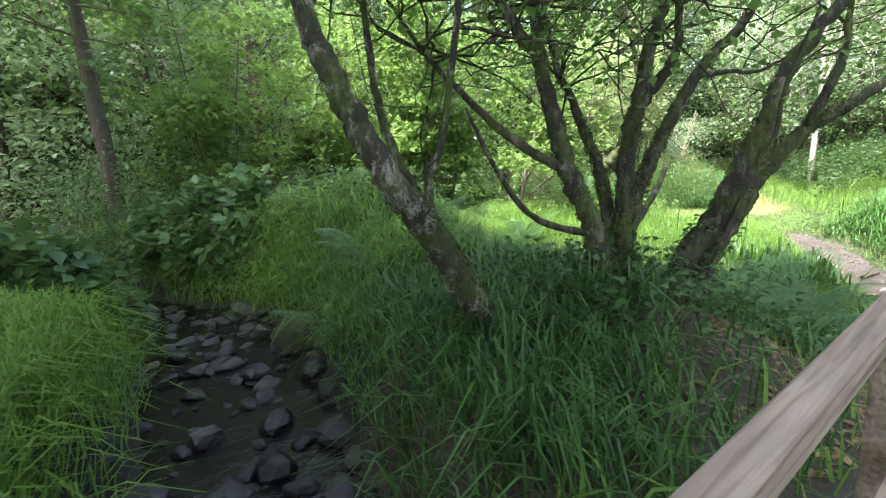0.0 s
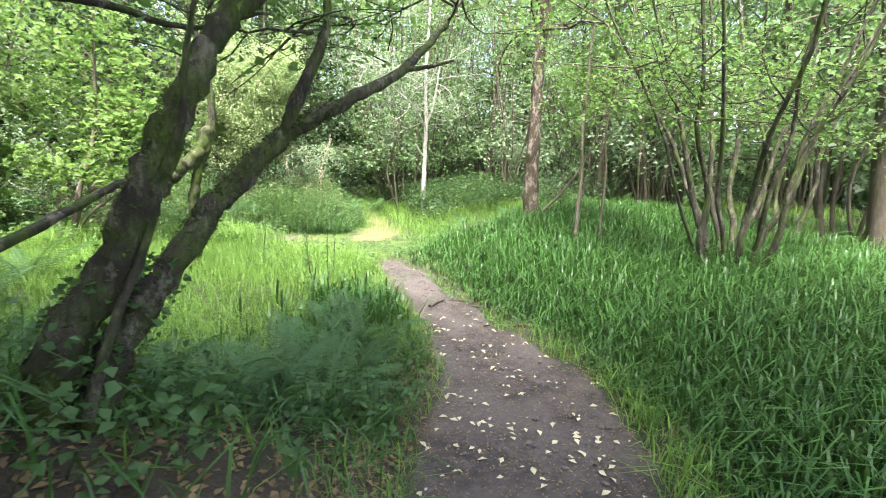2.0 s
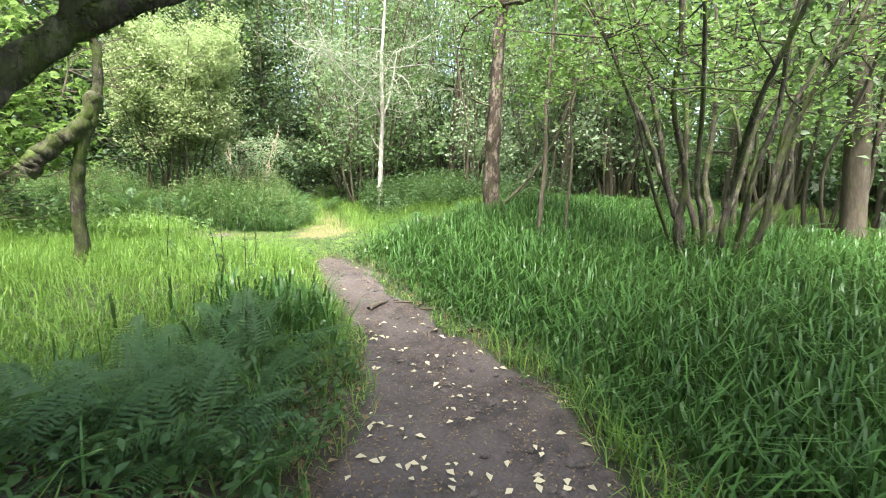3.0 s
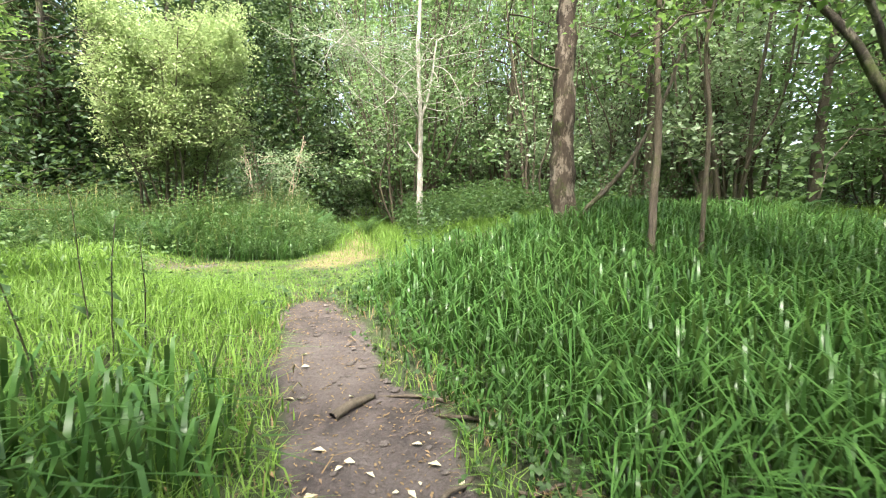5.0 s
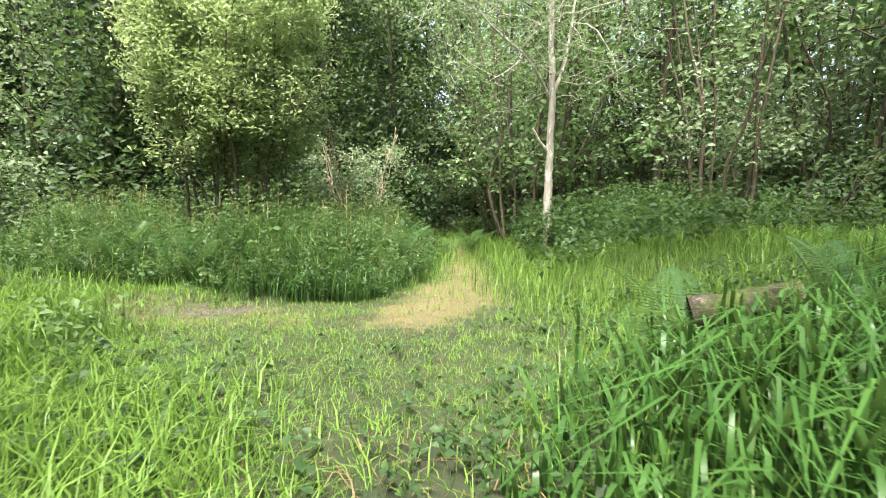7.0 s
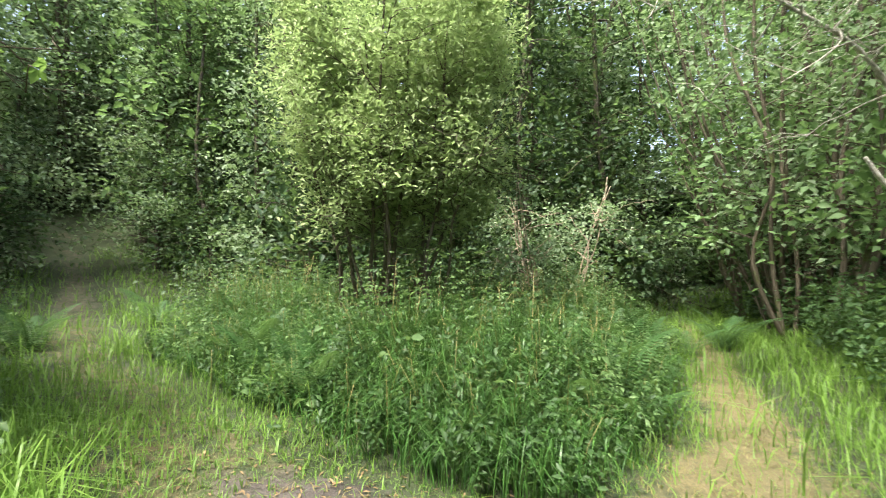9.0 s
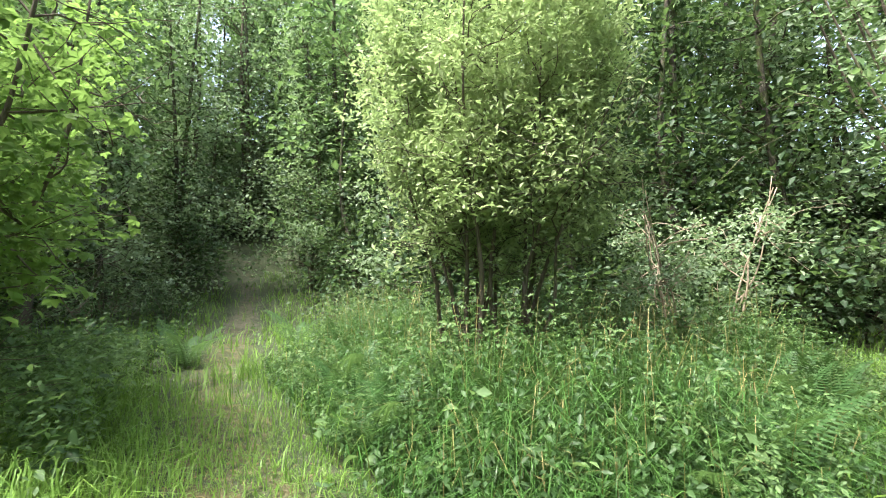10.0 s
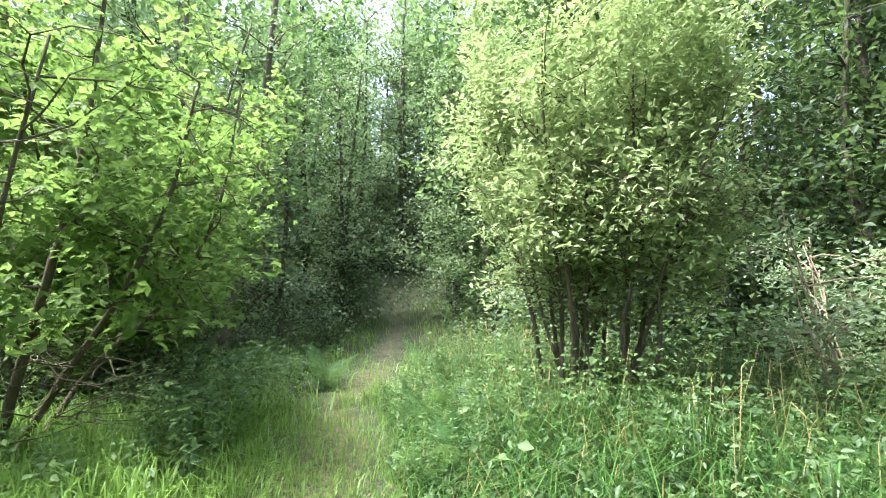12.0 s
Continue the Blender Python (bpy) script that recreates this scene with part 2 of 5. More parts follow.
def land(x, y):
    x, y = np.asarray(x, float), np.asarray(y, float)
    z = 0.36 * smooth(5.0, 9.0, y) + 0.25 * smooth(3.2, 1.8, x) * smooth(6, 3, y)
    q = np.maximum(-0.66 * x + 0.75 * (y - 15) - 4, 0)
    z = z + np.where(q < 8, 0.02 * q * q, 1.28 + 0.32 * (np.minimum(q, 34) - 8))
    z = z + 5.0 * smooth(22, 60, np.hypot(x - 4, y - 9) + 0.6 * np.maximum(y - 20, 0))
    d, w, side = along(TRAIL + GREEN_WAY[1:] + DRY_WAY[1:], x, y)
    z = z + np.where(side > 0, 0.50 * smooth(0.1, 3.4, d - w) + 0.05 * smooth(0, 0.15, d - w), 0.12 * smooth(0.0, 1.5, d - w))
    # mound under the hazel, between the stream and the trail
    z = z + 0.30 * np.exp(-(((x - 0.8) / 1.3) ** 2 + ((y - 3.7) / 1.4) ** 2))
    # steep overgrown bank beyond the bend of the stream
    z = z + 0.45 * np.exp(-(((x + 1.6) / 1.5) ** 2 + ((y - 7.2) / 1.2) ** 2))
    # banks of the stream
    ds, ws, ss = along(STREAM, x, y)
    z = z + 0.40 * smooth(6.0, 1.0, ds) * smooth(0.2, 1.4, ds) * smooth(4.2, 2.6, x)
    # undercut far bank at the bend
    z = z + 0.50 * (ss > 0) * smooth(0.25, 0.95, ds - ws) * smooth(3.6, 5.0, y) * smooth(0.6, -1.0, x) * smooth(9.0, 6.5, y)
    bed = -0.10 + 0.035 * np.maximum(y, 0)
    z = z + 0.05 * wob(x, y, 1.0) * smooth(0.0, 0.6, d - w) + 0.018 * wob(x, y, 4.0)
    k = smooth(ws + 0.40, ws - 0.05, ds + 0.10 * wob(x, y, 2.0))
    z = z * (1 - k) + (bed + 0.03 * wob(x, y, 5)) * k
    # ramp up to the bridge
    r = np.hypot(x - 1.75, y - 1.45)
    z = z + smooth(1.9, 0.0, r) * (0.50 - z) * smooth(0.5, 1.6, ds)
    return z


def way_mask(line, x, y, soft=0.12):
    d, w, _ = along(line, x, y)
    return smooth(soft, -soft, d - w + 0.10 * wob(x, y, 2.2))


def masks(x, y):
    dh, wh, _ = along(HILL_WAY, x, y)
    chips = np.exp(-(((x - 4.4) / 0.8) ** 2 + ((y - 12.3) / 0.35) ** 2)) + 0.55 * np.exp(-(((x - 2.9) / 0.7) ** 2 + ((y - 12.9) / 0.45) ** 2))
    bare = np.maximum(way_mask(TRAIL, x, y), np.clip(chips, 0, 1) * 0.75)
    bare = np.maximum(bare, 0.45 * way_mask(HILL_WAY, x, y) * smooth(16.5, 19, y))
    dry = np.maximum(way_mask(DRY_WAY, x, y, 0.45) * 0.66, 0.46 * way_mask(HILL_WAY, x, y, 0.4))
    dry = np.maximum(dry, 0.30 * way_mask(GREEN_WAY, x, y, 0.6))
    ds, ws, _ = along(STREAM, x, y)
    wet = smooth(ws + 0.45, ws + 0.05, ds)
    dt, wt_, st = along(TRAIL[:6], x, y)
    litter = smooth(2.6, 1.4, dt - wt_ + 0.25 * wob(x, y, 1.5)) * (st < 0) * smooth(7.0, 4.0, y) * smooth(-0.15, 0.15, dt - wt_)
    return bare, dry, wet, litter


def mesh_from(name, verts, quads=None, tris=None, mat=None, shade=False):
    me = bpy.data.meshes.new(name)
    quads = np.zeros((0, 4), int) if quads is None else np.asarray(quads, int)
    tris = np.zeros((0, 3), int) if tris is None else np.asarray(tris, int)
    me.vertices.add(len(verts))
    me.vertices.foreach_set("co", np.asarray(verts, np.float32).ravel())
    loops = np.concatenate([quads.ravel(), tris.ravel()])
    me.loops.add(len(loops))
    me.loops.foreach_set("vertex_index", loops.astype(np.int32))
    totals = np.concatenate([np.full(len(quads), 4), np.full(len(tris), 3)])
    me.polygons.add(len(totals))
    me.polygons.foreach_set("loop_start", np.concatenate([[0], np.cumsum(totals)[:-1]]).astype(np.int32))
    me.update(calc_edges=True)
    me.validate()
    if shade:
        me.polygons.foreach_set("use_smooth", np.ones(len(me.polygons), bool))
    if mat:
        me.materials.append(mat)
    return me


def child(name, me, parent, label=""):
    ob = new(name, me)
    ob.parent = parent
    if label:
        tagged(ob, label)
    return ob


def part(name, bm, material, parent, label=""):
    me = bpy.data.meshes.new(name)
    bm.to_mesh(me)
    bm.free()
    me.materials.append(material)
    return child(name, me, parent, label)


def spread(a, b, fine, grow):
    """Grid lines, close between a and b and ever wider outside, out to the horizon."""
    mid = list(np.arange(a, b, fine))
    step, v, hi = fine, b, []
    while v < 900:
        hi.append(v)
        step *= grow
        v += step
    step, v, lo = fine, a, []
    while v > -900:
        step *= grow
        v -= step
        lo.append(v)
    return np.array(lo[::-1] + mid + hi)


gx, gy = spread(-7, 12, 0.12, 1.22), spread(-2, 20, 0.12, 1.22)
GX, GY = np.meshgrid(gx, gy)
nx, ny = len(gx), len(gy)
ii = np.arange(nx * ny).reshape(ny, nx)
me = mesh_from("ground", np.stack([GX.ravel(), GY.ravel(), land(GX, GY).ravel()], 1),
               np.stack([ii[:-1, :-1], ii[:-1, 1:], ii[1:, 1:], ii[1:, :-1]], -1).reshape(-1, 4), None, M_ground, True)
for key, v in zip(("bare", "dry", "wet", "litter"), masks(GX.ravel(), GY.ravel())):
    a = me.attributes.new(key, "FLOAT", "POINT")
    a.data.foreach_set("value", np.clip(v, 0, 1).astype(np.float32))
tagged(new("ground", me), "uneven woodland ground with trodden soil path and turf", "ground", kind="structure")


# ---- building blocks for plants ----
def catmull(pts, n):
    p = np.asarray(pts, float)
    p = np.vstack([2 * p[0] - p[1], p, 2 * p[-1] - p[-2]])
    out = []
    for i in range(1, len(p) - 2):
        for t in np.arange(n) / n:
            a, b, c, d = p[i - 1], p[i], p[i + 1], p[i + 2]
            out.append(0.5 * (2 * b + (c - a) * t + (2 * a - 5 * b + 4 * c - d) * t * t + (3 * b - a - 3 * c + d) * t ** 3))
    out.append(p[-2])
    return np.array(out)


class Wood:
    """Collects tapered, slightly knobbly tubes."""

    def __init__(self):
        self.v, self.q, self.n = [], [], 0

    def tube(self, line, r0, r1, sides=8, rough=0.08, power=1.0):
        line = np.asarray(line, float)
        k = len(line)
        tang = np.gradient(line, axis=0)
        tang /= np.linalg.norm(tang, axis=1)[:, None] + 1e-9
        ref = np.array([0.31, 0.77, 0.55]) if abs(tang[0] @ [0.31, 0.77, 0.55]) < 0.9 else np.array([1.0, 0, 0])
        u = np.cross(tang, ref)
        u /= np.linalg.norm(u, axis=1)[:, None]
        w = np.cross(tang, u)
        a = np.arange(sides) * 2 * np.pi / sides
        r = r0 + (r1 - r0) * (np.linspace(0, 1, k) ** power)
        ring = u[:, None] * np.cos(a)[None, :, None] + w[:, None] * np.sin(a)[None, :, None]
        rr = r[:, None] * (1 + rough * RNG.normal(size=(k, sides)))
        v = line[:, None] + ring * rr[:, :, None]
        base = self.n + np.arange(k * sides).reshape(k, sides)
        nxt = np.roll(base, -1, axis=1)
        self.q.append(np.stack([base[:-1], nxt[:-1], nxt[1:], base[1:]], -1).reshape(-1, 4))
        self.q.append(np.array([[base[-1, 0], base[-1, i], base[-1, i + 1], base[-1, (i + 2) % sides]] for i in range(1, sides - 1, 2)]))
        self.v.append(v.reshape(-1, 3))
        self.n += k * sides

    def mesh(self, name, mat):
        return mesh_from(name, np.vstack(self.v), np.vstack(self.q), None, mat, True)


def leaf_mesh(name, c, size, mat, flat=0.5, slim=0.55, rng=RNG, lobed=False):
    """One folded, pointed blade (two faces) at each place c."""
    n = len(c)
    size = size * rng.uniform(0.65, 1.3, n)
    nrm = rng.normal(size=(n, 3))
    nrm[:, 2] = np.abs(nrm[:, 2]) + flat * 2
    nrm /= np.linalg.norm(nrm, axis=1)[:, None]
    d = rng.normal(size=(n, 3))
    d[:, 2] -= 0.4
    d -= nrm * (d * nrm).sum(1)[:, None]
    d /= np.linalg.norm(d, axis=1)[:, None] + 1e-9
    s = np.cross(nrm, d)
    if lobed:
        foot = c - d * size[:, None] * 0.5
        ds, ns, cs, ss, zs = [], [], [], [], []
        for turn, k in ((-0.95, 0.8), (0.0, 1.0), (0.95, 0.8)):
            dk = d * math.cos(turn) + s * math.sin(turn)
            ds.append(dk), ns.append(nrm), cs.append(foot + dk * size[:, None] * 0.5 * k), ss.append(np.cross(nrm, dk)), zs.append(size * k)
        d, nrm, c, s, size = np.vstack(ds), np.vstack(ns), np.vstack(cs), np.vstack(ss), np.concatenate(zs)
        n, slim = len(c), 0.6
    L, W = size[:, None], size[:, None] * slim * 0.5
    a = c - d * L * 0.5
    tip = c + d * L * 0.5 - nrm * L * 0.12
    l = c + s * W + nrm * W * 0.35 - d * L * 0.05
    r = c - s * W + nrm * W * 0.35 - d * L * 0.05
    v = np.stack([a, r, tip, l], 1).reshape(-1, 3)
    i = np.arange(n)[:, None] * 4
    return mesh_from(name, v, None, np.concatenate([i + [0, 1, 2], i + [0, 2, 3]], 1).reshape(-1, 3), mat)


def around(points, per, sigma, rng=RNG, squash=0.7):
    p = np.repeat(np.asarray(points), per, axis=0)
    return p + rng.normal(size=p.shape) * np.array([sigma, sigma, sigma * squash])


WALKED = [(-1.2, -1.2, 0.5), (0.0, 0.0, 0.5), (1.3, 1.0, 0.5), (2.5, 1.7, 0.5), (3.7, 3.1, 0.5), (5.0, 5.6, 0.5), (5.6, 9.0, 0.5), (6.5, 10.8, 0.5)]


def off_path(p, room=0.85):
    """Keeps growth that would hang into the walkers' way out of it."""
    p = np.asarray(p)
    return (along(WALKED, p[:, 0], p[:, 1])[0] > room) | (p[:, 2] > 3.1)


def shoot(start, way, length, bend, n=6, droop=0.0, rng=RNG):
    """A wandering branch: its points."""
    p, d, out = np.array(start, float), np.array(way, float), [np.array(start, float)]
    d /= np.linalg.norm(d)
    for _ in range(n):
        d = d + rng.normal(size=3) * bend + np.array([0, 0, -droop])
        d /= np.linalg.norm(d)
        p = p + d * length / n
        out.append(p.copy())
    return np.array(out)


def blades(name, x, y, h, w, mat, lean=0.35, droop=0.5, rng=RNG, z=None, three=False):
    """Grass: one bent, tapering blade at each place."""
    n = len(x)
    base = np.stack([x, y, (land(x, y) if z is None else z) - 0.02], 1)
    a = rng.uniform(0, 2 * np.pi, n)
    out = np.stack([np.cos(a), np.sin(a), np.zeros(n)], 1)
    sid = np.stack([-np.sin(a), np.cos(a), np.zeros(n)], 1) * (np.asarray(w) * np.ones(n))[:, None] * 0.5
    ln = np.abs(rng.normal(lean, lean * 0.6, n))[:, None]
    H = (np.asarray(h) * np.ones(n))[:, None]
    up = np.array([0, 0, 1.0])
    p1 = base + up * H * 0.55 + out * H * ln * 0.40
    p2 = base + up * H * (0.92 - 0.25 * droop * ln) + out * H * ln * 0.95
    p3 = base + up * H * (1.0 - 0.9 * droop * ln) + out * H * ln * (1.35 + droop)
    i = np.arange(n)[:, None]
    if three:
        v = np.stack([base - sid * 0.7, base + sid * 0.7, p1 + sid, p1 - sid, p2 + sid * 0.75, p2 - sid * 0.75, p3], 1).reshape(-1, 3)
        k = i * 7
        return mesh_from(name, v, np.concatenate([k + [0, 1, 2, 3], k + [3, 2, 4, 5]], 1).reshape(-1, 4), k + [5, 4, 6], mat)
    v = np.stack([base - sid, base + sid, p1 + sid * 0.8, p1 - sid * 0.8, (p2 + p3) / 2], 1).reshape(-1, 3)
    k = i * 5
    return mesh_from(name, v, k + [0, 1, 2, 3], k + [3, 2, 4], mat)


# ---- the footbridge ----
BX, BY, BZ = 1.27, 1.55, 0.58          # end of the handrail, height of the deck
bridge = tagged(new("footbridge"), "weathered timber footbridge with handrail over stream", "footbridge")
bridge.matrix_world = pose(BX, BY, BZ, 0, 0, math.degrees(math.atan2(0.68, 0.73)))


def box(x0, x1, y0, y1, z0, z1, bev=0.006):
    bm = bmesh.new()
    bmesh.ops.create_cube(bm, size=1.0, matrix=Matrix.Translation(((x0 + x1) / 2, (y0 + y1) / 2, (z0 + z1) / 2)) @ Matrix.Diagonal((x1 - x0, y1 - y0, z1 - z0, 1)))
    bmesh.ops.bevel(bm, geom=bm.edges[:], offset=bev, segments=2, affect="EDGES")
    return bm


part("handrail", box(-3.6, 0.0, -0.085, 0.0, 0.985, 1.030, 0.009), M_wood, bridge, "worn grey-brown top rail with rounded edges")
for k in range(3):
    part("post", box(-0.17 - 1.6 * k, -0.08 - 1.6 * k, -0.092, -0.002, -0.45, 0.982), M_wood, bridge)
part("midrail", box(-3.55, -0.02, -0.115, -0.094, 0.47, 0.60), M_wood, bridge)
part("beam", box(-3.6, 0.1, -0.20, -0.08, -0.22, -0.042), M_wood, bridge)
part("beam", box(-3.6, 0.1, -1.20, -1.08, -0.22, -0.042), M_wood, bridge)
plank = None
for k in range(26):
    if plank is None:
        plank = part("plank", box(-0.068, 0.068, -1.26, -0.122, -0.04, 0.0, 0.005), M_wood, bridge)
        ob = plank
    else:
        ob = child("plank", plank.data, bridge)
    ob.location = (0.05 - 0.145 * k, 0, RNG.uniform(-0.003, 0.003))

# ---- the stream ----
sx, sy = np.meshgrid(np.linspace(-1.6, 1.6, 24), np.linspace(0, 1, 120))
line = catmull([(a, b, 0) for a, b, _ in STREAM], 20)
idx = np.clip((sy * (len(line) - 1)).astype(int), 0, len(line) - 2)
frac = (sy * (len(line) - 1) - idx)[..., None]
cen = line[idx] * (1 - frac) + line[idx + 1] * frac
tan = line[idx + 1] - line[idx]
tan /= np.linalg.norm(tan, axis=-1)[..., None]
wx, wy = cen[..., 0] + tan[..., 1] * sx, cen[..., 1] - tan[..., 0] * sx
wz = -0.075 + 0.035 * np.maximum(wy, 0) + 0.006 * wob(wx, wy, 6)
ii = np.arange(sx.size).reshape(sx.shape)
me = mesh_from("water", np.stack([wx.ravel(), wy.ravel(), wz.ravel()], 1), np.stack([ii[:-1, :-1], ii[:-1, 1:], ii[1:, 1:], ii[1:, :-1]], -1).reshape(-1, 4), None, M_water, True)
tagged(new("water", me), "shallow dark stream water trickling over stones", "stream", kind="structure")


def stone_mesh(name, mat, seed, rough=0.25, sub=2):
    bm = bmesh.new()
    bmesh.ops.create_icosphere(bm, subdivisions=sub, radius=1.0)
    off = Vector((seed * 3.1, seed * 1.7, seed * 0.9))
    for v in bm.verts:
        n = noise.noise(v.co * 0.9 + off) + 0.4 * noise.noise(v.co * 2.3 + off)
        v.co *= 1 + rough * n * 1.6
        for ax in Vector((math.sin(seed), math.cos(seed * 1.3), 0.7)), Vector((math.cos(seed * 2.1), math.sin(seed * 0.7), -0.3)):
            ax = ax.normalized()
            over = v.co.dot(ax) - 0.62
            if over > 0:
                v.co -= ax * over * 0.85
    me = bpy.data.meshes.new(name)
    bm.to_mesh(me)
    bm.free()
    me.materials.append(mat)
    for p in me.polygons:
        p.use_smooth = sub > 2
    return me


stone_meshes = [stone_mesh("stone", M_stone, 1.0 + k * 1.37) for k in range(6)]
cl = catmull([(a, b, w) for a, b, w in STREAM], 20)
k = 0
while k < 280:
    c = cl[int(RNG.integers(30, 95))]
    x, y = c[0] + RNG.normal() * 0.5, c[1] + RNG.normal() * 0.35
    d, w, _ = along(STREAM, np.array(x), np.array(y))
    if d > w + 0.1:
        continue
    s = 0.03 + 0.10 * RNG.random() ** 3.2
    ob = new("stone", stone_meshes[k % 6])
    ob.matrix_world = pose(x, y, float(land(x, y)) + s * 0.30, RNG.uniform(-15, 15), RNG.uniform(-15, 15), RNG.uniform(0, 360)) @ Matrix.Diagonal((s * 1.35, s, s * 0.62, 1))
    tagged(ob, "dark wet rounded stone lying in the stream bed", "stone", "stones in the stream")
    k += 1
boulder = new("boulder", stone_mesh("boulder", M_moss_stone, 4.2, 0.14, 4))
boulder.matrix_world = pose(-2.2, 4.72, float(land(-2.2, 4.72)) + 0.12, 0, 0, 30) @ Matrix.Diagonal((0.30, 0.24, 0.27, 1))
tagged(boulder, "rounded moss-covered boulder at the stream's edge", "boulder")
for x, y, s in ((-1.75, 4.05, .14), (-1.75, 4.5, .15), (-2.65, 4.95, .13), (-3.35, 5.75, .17), (-3.0, 5.55, .12), (-1.45, 3.7, .13), (-1.2, 3.1, .15), (-1.75, 3.2, .13), (-2.2, 3.0, .12), (-1.5, 2.7, .14)):
    ob = new("rock", stone_meshes[int(abs(x * 10)) % 6])
    ob.matrix_world = pose(x, y, float(land(x, y)) + s * 0.35, 10, -8, x * 60) @ Matrix.Diagonal((s * 1.2, s, s * 0.8, 1))
    tagged(ob, "larger grey rock set in the stream bank", "rock", "rocks on the bank")


# ---- named trees ----
def tree(name, label, category, stems, mats, crown=None, group="", limbs=()):
    """stems: (points, base radius, tip radius); crown: (places of leaves, size, material, slimness)."""
    at = stems[0][0][0]
    root = tagged(new(name), label, category, group)
    root.location = at
    for i, (pts, r0, r1) in enumerate(stems):
        w = Wood()
        w.tube(catmull(pts, 8) + RNG.normal(size=((len(pts) - 1) * 8 + 1, 3)) * r0 * 0.08, r0, r1, 12, 0.10)
        c = child("trunk" if i == 0 else "stem", w.mesh("stem", mats), root)
        c.matrix_parent_inverse = Matrix.Translation(-Vector(at))
    limbs = [l for l in limbs if off_path(l[0]).all()]
    if len(limbs):
        w = Wood()
        for l, r in limbs:
            w.tube(l, r, r * 0.25, 5)
        tagged(child("twig_work", w.mesh("twig_work", mats), root), kind="stuff").matrix_parent_inverse = Matrix.Translation(-Vector(at))
    if crown:
        places, size, mat, slim = crown
        places = places[off_path(places)]
        child("crown", leaf_mesh("crown", places, size, mat, 0.35, slim, lobed=slim > 0.9), root).matrix_parent_inverse = Matrix.Translation(-Vector(at))
    return root


def twigs_from(stems, start, count, length, rise=0.4, sub=3, r=0.012, bend=0.25):
    """Side shoots off the upper part of the stems; gives them and the places of their outer halves."""
    limbs, tips = [], []
    for pts, r0, r1 in stems:
        line = catmull(pts, 8)
        for _ in range(count):
            i = int(RNG.integers(int(len(line) * start), len(line)))
            a = RNG.uniform(0, 2 * np.pi)
            l = shoot(line[i], (math.cos(a), math.sin(a), rise + RNG.normal() * 0.3), length * RNG.uniform(0.5, 1.2), bend)
            limbs.append((l, r))
            tips.extend(l[2:])
            for _ in range(sub):
                j = int(RNG.integers(2, len(l)))
                a += RNG.normal() * 1.0
                s = shoot(l[j], (math.cos(a), math.sin(a), rise * 0.5 + RNG.normal() * 0.3), length * RNG.uniform(0.25, 0.6), bend, 4)
                limbs.append((s, r * 0.5))
                tips.extend(s[1:])
    return limbs, np.array(tips)


# leaning birch by the water
g = float(land(0.02, 2.95))
lean_stems = [([(0.04, 2.98, g - 0.15), (-0.02, 2.85, g + 0.02), (-0.14, 2.62, 1.29), (-0.30, 2.42, 1.66), (-0.46, 2.27, 1.96), (-0.63, 2.25, 2.28), (-0.76, 2.31, 2.55), (-0.86, 2.38, 2.80), (-0.95, 2.45, 3.4), (-1.0, 2.6, 5.0), (-1.2, 2.8, 7.0)], 0.100, 0.03),
              ([(-0.30, 2.42, 1.68), (-0.30, 2.40, 1.95), (-0.22, 2.38, 2.15), (-0.17, 2.38, 2.42), (-0.10, 2.40, 2.9), (-0.05, 2.5, 4.0)], 0.026, 0.012),
              ([(-0.10, 2.95, 1.15), (-0.30, 2.98, 1.55), (-0.52, 3.0, 1.95), (-0.66, 3.02, 2.35), (-0.72, 3.05, 2.9), (-0.8, 3.1, 4.2)], 0.045, 0.016)]
limbs, tips = twigs_from([(lean_stems[0][0][6:], 0, 0), (lean_stems[1][0][3:], 0, 0), (lean_stems[2][0][4:], 0, 0)], 0.3, 9, 1.5, 0.2)
lean_birch = tree("birch_tree", "leaning mossy birch with pale bark patches over the stream", "birch tree", lean_stems, M_bark_lean, (around(tips, 8, 0.16), 0.042, M_leaf_hazel, 0.6), limbs=limbs)

